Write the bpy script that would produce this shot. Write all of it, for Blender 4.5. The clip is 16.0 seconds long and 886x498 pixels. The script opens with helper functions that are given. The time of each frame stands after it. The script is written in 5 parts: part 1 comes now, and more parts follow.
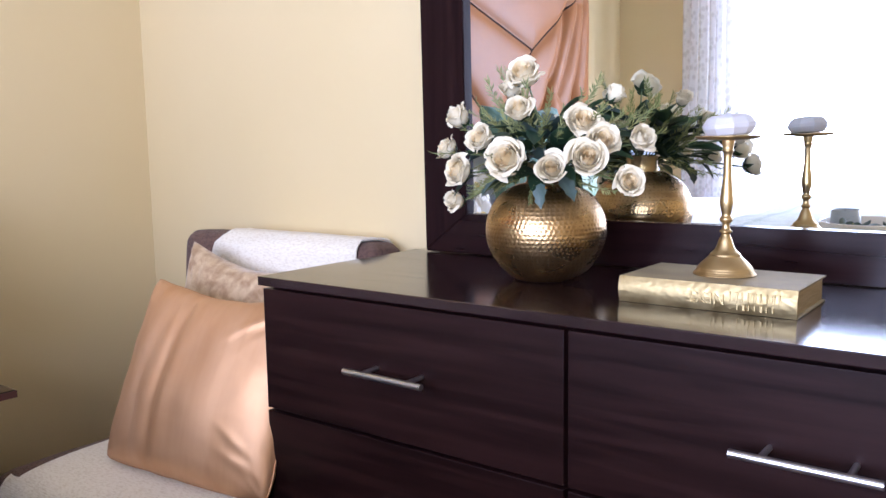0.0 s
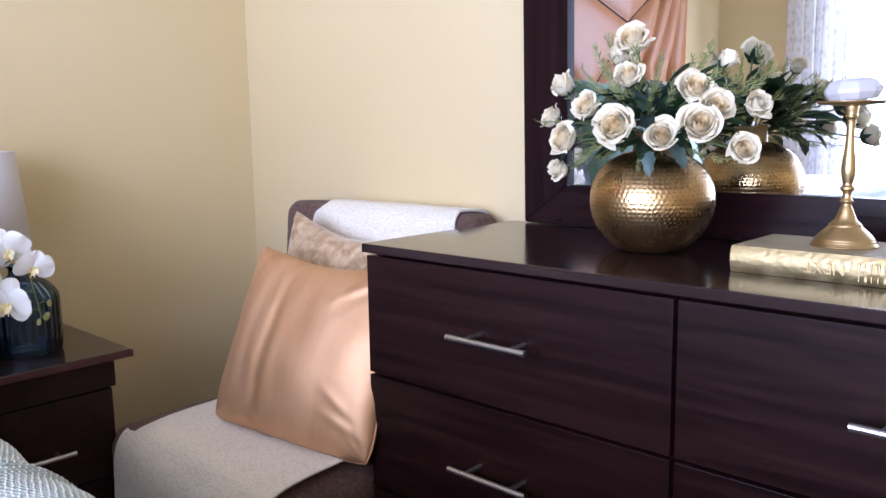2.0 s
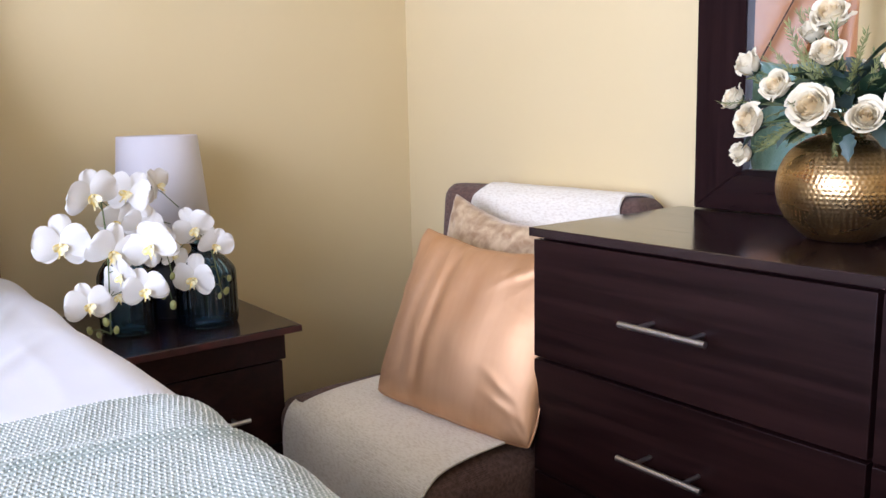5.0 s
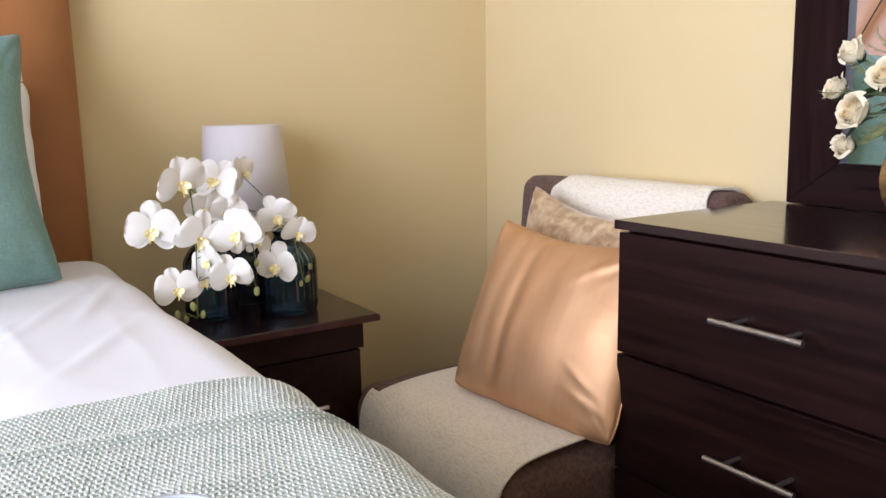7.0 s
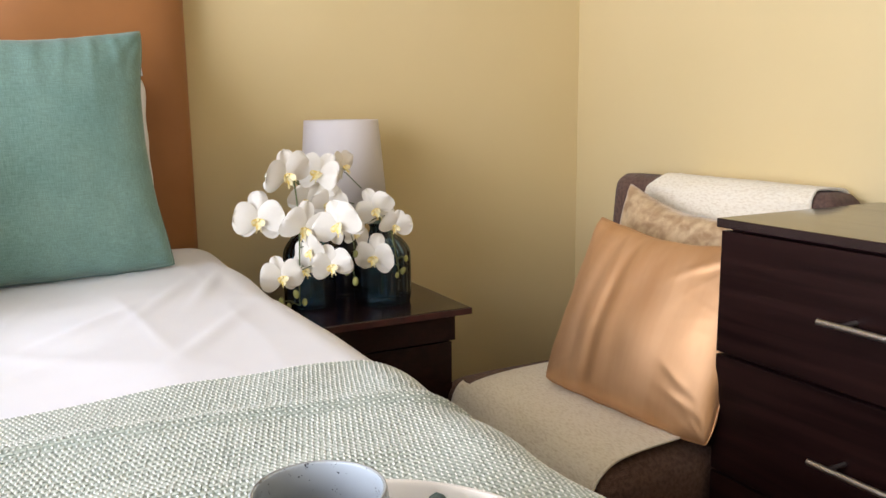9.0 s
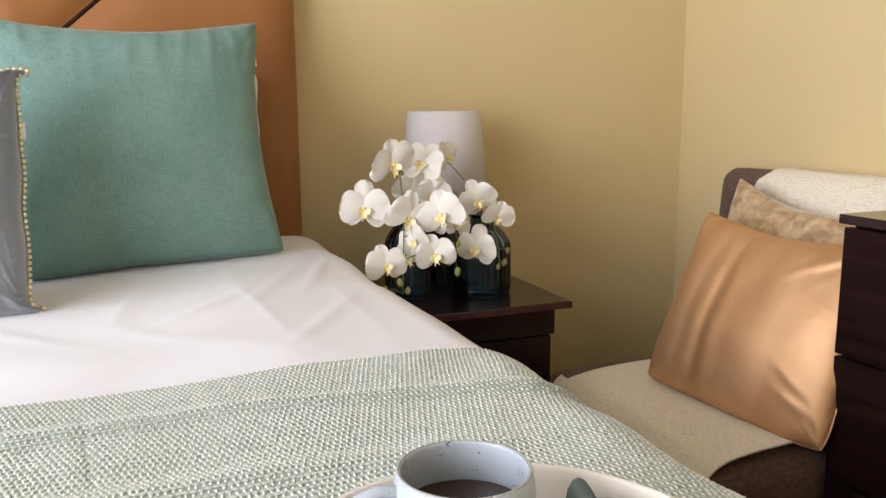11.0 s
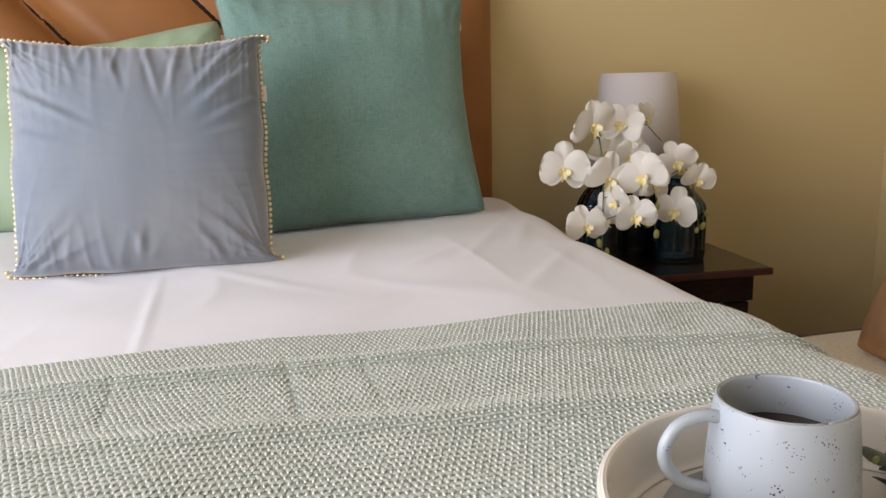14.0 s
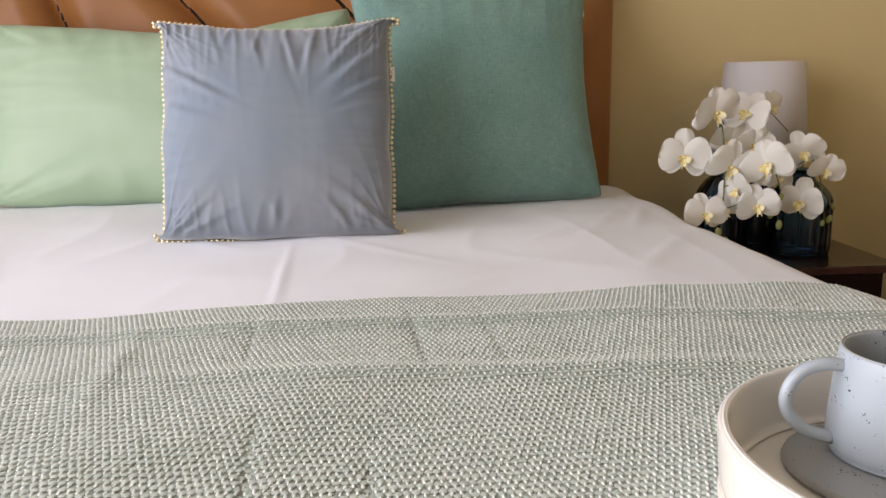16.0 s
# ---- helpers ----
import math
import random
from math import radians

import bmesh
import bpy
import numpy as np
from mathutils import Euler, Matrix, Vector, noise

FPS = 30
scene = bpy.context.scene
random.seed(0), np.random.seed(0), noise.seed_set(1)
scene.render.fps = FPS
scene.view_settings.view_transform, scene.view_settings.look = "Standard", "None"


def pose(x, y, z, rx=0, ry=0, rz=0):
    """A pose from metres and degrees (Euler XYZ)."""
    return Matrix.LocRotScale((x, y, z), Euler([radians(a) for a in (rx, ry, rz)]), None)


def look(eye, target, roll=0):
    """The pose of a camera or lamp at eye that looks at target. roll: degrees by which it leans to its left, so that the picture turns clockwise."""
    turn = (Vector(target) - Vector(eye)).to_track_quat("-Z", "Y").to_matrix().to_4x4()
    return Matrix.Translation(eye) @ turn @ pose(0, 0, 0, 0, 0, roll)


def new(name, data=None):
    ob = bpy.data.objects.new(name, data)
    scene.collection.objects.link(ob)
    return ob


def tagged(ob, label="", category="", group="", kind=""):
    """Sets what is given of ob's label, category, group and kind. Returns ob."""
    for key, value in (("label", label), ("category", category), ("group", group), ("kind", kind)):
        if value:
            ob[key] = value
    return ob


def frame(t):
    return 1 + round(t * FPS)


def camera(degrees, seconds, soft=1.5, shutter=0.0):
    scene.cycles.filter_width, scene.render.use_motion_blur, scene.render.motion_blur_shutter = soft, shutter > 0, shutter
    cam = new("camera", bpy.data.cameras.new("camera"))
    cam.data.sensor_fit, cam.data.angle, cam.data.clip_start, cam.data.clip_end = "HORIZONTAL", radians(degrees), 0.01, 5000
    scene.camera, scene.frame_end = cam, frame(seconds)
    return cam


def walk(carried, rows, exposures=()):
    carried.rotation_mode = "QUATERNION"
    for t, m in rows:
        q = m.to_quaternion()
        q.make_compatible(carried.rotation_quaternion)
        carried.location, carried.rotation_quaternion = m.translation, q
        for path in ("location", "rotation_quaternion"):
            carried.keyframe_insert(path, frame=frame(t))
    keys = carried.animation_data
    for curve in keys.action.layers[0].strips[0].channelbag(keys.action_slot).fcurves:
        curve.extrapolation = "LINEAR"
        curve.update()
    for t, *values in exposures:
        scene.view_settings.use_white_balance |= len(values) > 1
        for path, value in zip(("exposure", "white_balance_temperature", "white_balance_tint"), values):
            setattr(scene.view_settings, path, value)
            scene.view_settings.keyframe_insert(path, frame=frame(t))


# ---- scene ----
cam = camera(57.3, 16.0)
PATH = [
    (0, (-0.017, 0.012, 1.035), (-1.221, 1.59, 0.785), -0.9),
    (0.5, (-0.026, 0.008, 1.029), (-1.264, 1.556, 0.767), -0.7),
    (1, (-0.032, 0.008, 1.019), (-1.31, 1.52, 0.739), -0.7),
    (1.5, (-0.034, -0.003, 1.017), (-1.345, 1.477, 0.719), -0.7),
    (2, (-0.039, -0.017, 1.017), (-1.394, 1.423, 0.72), -0.9),
    (2.5, (-0.049, -0.028, 1.019), (-1.461, 1.356, 0.717), -1.1),
    (3, (-0.057, -0.037, 1.017), (-1.515, 1.296, 0.707), -1.1),
    (3.5, (-0.066, -0.047, 1.016), (-1.556, 1.248, 0.702), -1.1),
    (4, (-0.072, -0.053, 1.018), (-1.594, 1.204, 0.699), -1.3),
    (6.5, (-0.111, -0.077, 1.013), (-1.744, 1.026, 0.67), -0.9),
    (7, (-0.114, -0.083, 1.01), (-1.775, 0.978, 0.668), -1.0),
    (7.5, (-0.118, -0.092, 1.009), (-1.802, 0.93, 0.667), -0.8),
    (8, (-0.121, -0.104, 1.008), (-1.825, 0.884, 0.662), -0.7),
    (8.5, (-0.118, -0.121, 1.006), (-1.845, 0.827, 0.662), -0.7),
    (10.8, (-0.137, -0.168, 0.998), (-1.964, 0.566, 0.647), -0.3),
    (11, (-0.138, -0.172, 0.995), (-1.973, 0.543, 0.643), -0.4),
    (11.5, (-0.138, -0.183, 0.993), (-1.993, 0.47, 0.628), -0.7),
    (12, (-0.152, -0.205, 0.984), (-2.023, 0.396, 0.609), -0.8),
    (12.5, (-0.149, -0.224, 0.983), (-2.036, 0.312, 0.594), -1.2),
    (13, (-0.149, -0.246, 0.981), (-2.049, 0.229, 0.576), -1.6),
    (13.5, (-0.148, -0.272, 0.976), (-2.058, 0.152, 0.562), -1.4),
    (14, (-0.138, -0.291, 0.977), (-2.06, 0.076, 0.563), -1.4),
    (14.5, (-0.133, -0.301, 0.969), (-2.064, 0.015, 0.554), -1.1),
    (15, (-0.121, -0.31, 0.962), (-2.06, -0.057, 0.541), -0.8),
    (15.5, (-0.108, -0.312, 0.958), (-2.056, -0.14, 0.536), -1.1),
    (16, (-0.097, -0.315, 0.947), (-2.052, -0.209, 0.537), -0.9),
]
LIGHT = [(0, 0.70, 5020, 20), (2.0, 0.70, 4860, 20), (3.5, 0.68, 4740, 19), (4.2, 0.68, 4930, 18), (7, 0.61, 5600, 14), (8.5, 0.52, 5950, 10), (11, 0.31, 6250, 10), (12.5, -0.01, 6350, 12), (14.0, -0.18, 6400, 12), (16, -0.29, 6450, 13)]
walk(cam, [(t, look(eye, target, roll)) for t, eye, target, roll in PATH], LIGHT)

# ---- light ----
world = bpy.data.worlds.new("world")
scene.world = world
world.use_nodes = True
sky = world.node_tree.nodes.new("ShaderNodeTexSky")
sky.sky_type, sky.sun_disc = "NISHITA", False
sky.sun_elevation, sky.sun_rotation = radians(50), radians(200)
world.node_tree.links.new(sky.outputs[0], world.node_tree.nodes["Background"].inputs[0])
world.node_tree.nodes["Background"].inputs[1].default_value = 0.12

sun = new("sun", bpy.data.lights.new("sun", "SUN"))
sun.data.energy, sun.data.angle, sun.data.color = 2.5, radians(0.5), (1, 0.95, 0.88)
sun.matrix_world = look((0.5, 6, 9), (0, 0, 0))

# daylight in the window's opening; the unseen east part is added for wall_west
lamp = new("window_daylight", bpy.data.lights.new("window_daylight", "AREA"))
lamp.data.shape, lamp.data.size, lamp.data.size_y = "RECTANGLE", 2.9, 1.6
lamp.data.energy, lamp.data.color = 112, (0.965, 0.945, 1.0)
lamp.matrix_world = look((-0.055, -2.06, 1.29), (-0.055, 0, 1.29))


# ---- materials ----
def mat(name, color, rough=0.5, metal=0.0, color2=None, scale=8.0, detail=4.0, bump=0.0, bscale=None, stretch=(1, 1, 1), spec=None, sheen=0.0, coat=0.0,
        sss=0.0, rough2=None, distort=0.0, split=(0.35, 0.65), coords="Object"):
    """A surface: colour blended with a second colour by noise, varied gloss and fine relief."""
    m = bpy.data.materials.new(name)
    m.use_nodes = True
    nt = m.node_tree
    b = nt.nodes["Principled BSDF"]
    b.inputs["Roughness"].default_value = rough
    b.inputs["Metallic"].default_value = metal
    if spec is not None:
        b.inputs["Specular IOR Level"].default_value = spec
    if sheen:
        b.inputs["Sheen Weight"].default_value = sheen
        b.inputs["Sheen Roughness"].default_value = 0.4
    if coat:
        b.inputs["Coat Weight"].default_value = coat
        b.inputs["Coat Roughness"].default_value = 0.08
    if sss:
        b.inputs["Subsurface Weight"].default_value = sss
        b.inputs["Subsurface Radius"].default_value = (0.01, 0.008, 0.006)
    tc = nt.nodes.new("ShaderNodeTexCoord")
    mp = nt.nodes.new("ShaderNodeMapping")
    mp.inputs["Scale"].default_value = stretch
    nt.links.new(tc.outputs[coords], mp.inputs["Vector"])
    n = nt.nodes.new("ShaderNodeTexNoise")
    n.inputs["Scale"].default_value, n.inputs["Detail"].default_value = scale, detail
    n.inputs["Distortion"].default_value = distort
    nt.links.new(mp.outputs[0], n.inputs["Vector"])
    ramp = nt.nodes.new("ShaderNodeValToRGB")
    ramp.color_ramp.elements[0].position, ramp.color_ramp.elements[1].position = split
    ramp.color_ramp.elements[0].color = (*color, 1)
    ramp.color_ramp.elements[1].color = (*(color2 or color), 1)
    nt.links.new(n.outputs["Fac"], ramp.inputs["Fac"])
    nt.links.new(ramp.outputs[0], b.inputs["Base Color"])
    if rough2 is not None:
        mr = nt.nodes.new("ShaderNodeMapRange")
        mr.inputs["To Min"].default_value, mr.inputs["To Max"].default_value = rough, rough2
        mr.inputs["From Min"].default_value, mr.inputs["From Max"].default_value = 0.3, 0.7
        nt.links.new(n.outputs["Fac"], mr.inputs["Value"])
        nt.links.new(mr.outputs[0], b.inputs["Roughness"])
    if bump:
        n2 = nt.nodes.new("ShaderNodeTexNoise")
        n2.inputs["Scale"].default_value, n2.inputs["Detail"].default_value = bscale or scale * 6, 3
        nt.links.new(mp.outputs[0], n2.inputs["Vector"])
        bp = nt.nodes.new("ShaderNodeBump")
        bp.inputs["Strength"].default_value, bp.inputs["Distance"].default_value = min(1.0, bump * 4), bump * 0.01
        nt.links.new(n2.outputs["Fac"], bp.inputs["Height"])
        nt.links.new(bp.outputs[0], b.inputs["Normal"])
    return m


def woven(m, pitch, depth, amount=0.5):
    """Adds a fine plain-weave relief of crossing threads to a fabric."""
    nt = m.node_tree
    b = nt.nodes["Principled BSDF"]
    tc = nt.nodes.new("ShaderNodeTexCoord")
    hs = []
    for axis in ("X", "Y", "Z"):
        w = nt.nodes.new("ShaderNodeTexWave")
        w.bands_direction = axis
        w.inputs["Scale"].default_value = 0.314 / pitch
        w.inputs["Distortion"].default_value, w.inputs["Detail"].default_value, w.inputs["Detail Scale"].default_value = 1.2, 2, 2
        nt.links.new(tc.outputs["Object"], w.inputs["Vector"])
        hs.append(w)
    mul = nt.nodes.new("ShaderNodeMath")
    mul.operation = "ADD"
    nt.links.new(hs[0].outputs["Fac"], mul.inputs[0])
    nt.links.new(hs[1].outputs["Fac"], mul.inputs[1])
    mul2 = nt.nodes.new("ShaderNodeMath")
    mul2.operation = "ADD"
    nt.links.new(mul.outputs[0], mul2.inputs[0])
    nt.links.new(hs[2].outputs["Fac"], mul2.inputs[1])
    bp = nt.nodes.new("ShaderNodeBump")
    bp.inputs["Strength"].default_value, bp.inputs["Distance"].default_value = amount, depth
    nt.links.new(mul2.outputs[0], bp.inputs["Height"])
    if b.inputs["Normal"].is_linked:
        nt.links.new(b.inputs["Normal"].links[0].from_socket, bp.inputs["Normal"])
    nt.links.new(bp.outputs[0], b.inputs["Normal"])
    return m


def linen(m, dark, light):
    """Adds crossing slubs of uneven thread to a plain cloth."""
    nt = m.node_tree
    b = nt.nodes["Principled BSDF"]
    tc = nt.nodes.new("ShaderNodeTexCoord")
    total = None
    for stretch in ((55, 900, 300), (900, 55, 300)):
        mp = nt.nodes.new("ShaderNodeMapping")
        mp.inputs["Scale"].default_value = stretch
        nt.links.new(tc.outputs["Object"], mp.inputs["Vector"])
        n = nt.nodes.new("ShaderNodeTexNoise")
        n.inputs["Scale"].default_value, n.inputs["Detail"].default_value = 1.0, 3
        nt.links.new(mp.outputs[0], n.inputs["Vector"])
        if total is None:
            total = n.outputs["Fac"]
        else:
            add = nt.nodes.new("ShaderNodeMath")
            add.operation = "ADD"
            nt.links.new(total, add.inputs[0])
            nt.links.new(n.outputs["Fac"], add.inputs[1])
            total = add.outputs[0]
    mr = nt.nodes.new("ShaderNodeMapRange")
    mr.inputs["From Min"].default_value, mr.inputs["From Max"].default_value = 0.7, 1.3
    mr.inputs["To Min"].default_value, mr.inputs["To Max"].default_value = dark, light
    nt.links.new(total, mr.inputs["Value"])
    old = b.inputs["Base Color"].links[0].from_socket
    mul = nt.nodes.new("ShaderNodeVectorMath")
    mul.operation = "SCALE"
    nt.links.new(old, mul.inputs[0])
    nt.links.new(mr.outputs[0], mul.inputs["Scale"])
    nt.links.new(mul.outputs[0], b.inputs["Base Color"])
    bp = nt.nodes.new("ShaderNodeBump")
    bp.inputs["Strength"].default_value, bp.inputs["Distance"].default_value = 0.35, 0.0006
    nt.links.new(total, bp.inputs["Height"])
    nt.links.new(b.inputs["Normal"].links[0].from_socket, bp.inputs["Normal"])
    nt.links.new(bp.outputs[0], b.inputs["Normal"])
    return m


def thin(m, share, tint):
    """Lets part of the light through a thin sheet."""
    nt = m.node_tree
    t = nt.nodes.new("ShaderNodeBsdfTranslucent")
    t.inputs[0].default_value = (*tint, 1)
    mx = nt.nodes.new("ShaderNodeMixShader")
    mx.inputs[0].default_value = share
    nt.links.new(nt.nodes["Principled BSDF"].outputs[0], mx.inputs[1])
    nt.links.new(t.outputs[0], mx.inputs[2])
    nt.links.new(mx.outputs[0], nt.nodes["Material Output"].inputs[0])
    return m


WALL = mat("cream_paint", (0.655, 0.53, 0.282), 0.55, color2=(0.675, 0.55, 0.304), scale=1.6, bump=0.02, bscale=140, spec=0.3)
CEIL = mat("ceiling_paint", (0.50, 0.475, 0.43), 0.8, color2=(0.54, 0.515, 0.47), scale=2)
FLOOR = mat("floor_boards", (0.10, 0.055, 0.03), 0.35, color2=(0.15, 0.085, 0.05), scale=6, stretch=(1, 9, 1), bump=0.02)
TRIM = mat("trim_paint", (0.75, 0.72, 0.66), 0.45, color2=(0.78, 0.75, 0.7), scale=5)
WOOD = mat("mahogany_veneer", (0.0085, 0.0031, 0.0030), 0.33, color2=(0.0185, 0.0066, 0.0058), scale=5, detail=6, stretch=(0.55, 6, 9), distort=0.7, rough2=0.44, bump=0.004,
           bscale=60, spec=0.16)
WOOD_TOP = mat("mahogany_gloss", (0.012, 0.0055, 0.006), 0.13, color2=(0.02, 0.009, 0.0095), scale=4, detail=6, stretch=(0.6, 8, 8), distort=0.5, rough2=0.20, coat=0.2)
WOOD_RAIL = mat("mahogany_rail", (0.009, 0.0036, 0.0040), 0.16, color2=(0.018, 0.0072, 0.0070), scale=5, detail=6, stretch=(0.55, 6, 9), distort=0.7, rough2=0.24, spec=0.22)
WOOD_V = mat("mahogany_upright", (0.009, 0.0036, 0.0040), 0.32, color2=(0.019, 0.0078, 0.0075), scale=5, detail=6, stretch=(9, 9, 0.5), distort=0.7, rough2=0.42, spec=0.08)
WOOD_RED = mat("worn_mahogany_edge", (0.026, 0.006, 0.007), 0.3, color2=(0.055, 0.012, 0.011), scale=25, detail=5, rough2=0.5)
STEEL = mat("brushed_steel", (0.62, 0.60, 0.58), 0.27, 1.0, color2=(0.52, 0.5, 0.48), scale=60, stretch=(1, 20, 20), rough2=0.36)
GLASSM = mat("mirror_silver", (0.86, 0.88, 0.87), 0.0, 1.0)
BRASS = mat("satin_brass", (0.60, 0.45, 0.22), 0.32, 1.0, color2=(0.48, 0.34, 0.15), scale=14, detail=5, rough2=0.46, bump=0.01)
WAX = mat("white_wax", (0.55, 0.535, 0.55), 0.45, color2=(0.59, 0.575, 0.58), scale=20, sss=0.15, bump=0.01)
FOIL = mat("gold_foil_cloth", (0.36, 0.27, 0.115), 0.36, 0.85, color2=(0.52, 0.41, 0.20), scale=34, detail=7, rough2=0.5, bump=0.07, bscale=160)
COVER = mat("gold_cover_cloth", (0.25, 0.195, 0.095), 0.5, 0.35, color2=(0.34, 0.275, 0.145), scale=24, detail=6, rough2=0.65, bump=0.06, bscale=130)
PAGES = mat("gilt_pages", (0.42, 0.29, 0.10), 0.45, 0.6, color2=(0.55, 0.4, 0.17), scale=30, stretch=(1, 1, 25), bump=0.05)
ROSE = mat("cream_petal", (0.79, 0.695, 0.465), 0.6, color2=(0.83, 0.765, 0.58), scale=30, detail=3, bump=0.02, bscale=200)
ROSE_IN = mat("warm_petal", (0.88, 0.73, 0.42), 0.6, color2=(0.88, 0.80, 0.58), scale=30, bump=0.02, bscale=200)
LEAF = mat("dark_leaf", (0.016, 0.040, 0.020), 0.45, color2=(0.04, 0.075, 0.038), scale=20, bump=0.03, bscale=80)
LEAF_GREY = mat("grey_leaf", (0.045, 0.075, 0.065), 0.5, color2=(0.085, 0.12, 0.10), scale=18, bump=0.03, bscale=80)
SPRIG = mat("olive_sprig", (0.09, 0.15, 0.05), 0.5, color2=(0.44, 0.42, 0.17), scale=25)
STEM = mat("green_stem", (0.09, 0.13, 0.045), 0.5, color2=(0.14, 0.17, 0.06), scale=30)
ORCHID = mat("white_orchid_petal", (0.91, 0.885, 0.81), 0.5, color2=(0.93, 0.91, 0.85), scale=40, bump=0.015, bscale=150)
LIP = mat("yellow_orchid_lip", (0.88, 0.66, 0.10), 0.5, color2=(0.92, 0.86, 0.58), scale=5, detail=5, split=(0.36, 0.52))
BUD = mat("green_bud", (0.28, 0.31, 0.09), 0.45, color2=(0.36, 0.37, 0.14), scale=30)
SHADE = mat("white_lampshade_fabric", (0.70, 0.67, 0.67), 0.8, color2=(0.73, 0.70, 0.70), scale=8, bump=0.03, bscale=300, sheen=0.2)
CERAMIC_D = mat("dark_ceramic", (0.015, 0.013, 0.014), 0.25, color2=(0.03, 0.026, 0.026), scale=30)
CHAIR = woven(mat("brown_upholstery", (0.085, 0.045, 0.032), 0.85, color2=(0.15, 0.085, 0.062), scale=120, detail=3, sheen=0.08, bump=0.05, bscale=500), 0.003, 0.0012)
CHENILLE = woven(mat("cream_woven_throw", (0.70, 0.63, 0.49), 0.9, color2=(0.83, 0.775, 0.645), scale=190, detail=5, stretch=(0.5, 1.3, 1.3), sheen=0.3, bump=0.16, bscale=320, split=(0.32, 0.55)), 0.0036, 0.0010, 0.18)
SATIN = mat("copper_satin", (0.57, 0.325, 0.155), 0.45, 0.60, color2=(0.65, 0.395, 0.21), scale=6, detail=4, spec=0.5, stretch=(3, 0.6, 1), rough2=0.54, bump=0.006, bscale=160)
FUR = mat("mottled_plush", (0.33, 0.205, 0.10), 0.7, color2=(0.58, 0.43, 0.25), scale=38, detail=7, distort=0.35, sheen=0.5, bump=0.14, bscale=200)
HEADB = mat("copper_faux_leather", (0.29, 0.122, 0.036), 0.42, color2=(0.33, 0.14, 0.044), scale=5, spec=0.32, rough2=0.46, bump=0.01, bscale=150)
PIPE = mat("dark_piping_and_fold_shade", (0.016, 0.009, 0.007), 0.7, color2=(0.026, 0.014, 0.010), scale=40, spec=0.08)
DUVET = mat("white_cotton", (0.79, 0.80, 0.845), 0.75, color2=(0.82, 0.83, 0.875), scale=5, sheen=0.15, bump=0.03, bscale=260)
TEAL = linen(mat("teal_linen", (0.135, 0.24, 0.21), 0.85, color2=(0.165, 0.275, 0.24), scale=9, detail=5, sheen=0.25, bump=0.03, bscale=300), 0.8, 1.3)
GREEN = mat("mint_sateen", (0.31, 0.415, 0.27), 0.5, color2=(0.34, 0.445, 0.295), scale=6, sheen=0.2, bump=0.008, bscale=200)
BLUE = mat("grey_blue_velvet", (0.165, 0.205, 0.255), 0.7, color2=(0.225, 0.238, 0.26), scale=3.2, detail=3, sheen=0.8, bump=0.012, bscale=420)
BEAD = mat("gold_bead", (0.93, 0.83, 0.60), 0.3, 1.0, color2=(0.7, 0.55, 0.28), scale=60)
YARN_W = mat("pale_yarn", (0.81, 0.84, 0.79), 0.9, color2=(0.88, 0.90, 0.87), scale=90, sheen=0.3)
YARN_G = mat("sage_yarn", (0.46, 0.525, 0.465), 0.9, color2=(0.57, 0.625, 0.56), scale=60, sheen=0.3)
SAGE = mat("sage_cloth", (0.36, 0.42, 0.365), 0.95, color2=(0.45, 0.51, 0.45), scale=80, bump=0.2, bscale=400)
GLAZE = mat("white_glaze", (0.80, 0.75, 0.665), 0.22, color2=(0.82, 0.775, 0.695), scale=6, coat=0.3)
TEA = mat("black_tea", (0.030, 0.012, 0.006), 0.05, color2=(0.035, 0.014, 0.007), scale=9)
EUC = mat("eucalyptus_leaf", (0.030, 0.060, 0.045), 0.45, color2=(0.06, 0.10, 0.075), scale=35, bump=0.02)

for m_, share_, tint_ in ((ROSE, 0.22, (0.95, 0.88, 0.70)), (ROSE_IN, 0.25, (0.94, 0.76, 0.45)), (ORCHID, 0.25, (0.9, 0.88, 0.86)), (SHADE, 0.15, (0.85, 0.8, 0.78)), (LEAF, 0.15, (0.08, 0.14, 0.04)), (SPRIG, 0.25, (0.3, 0.34, 0.1))):
    thin(m_, share_, tint_)


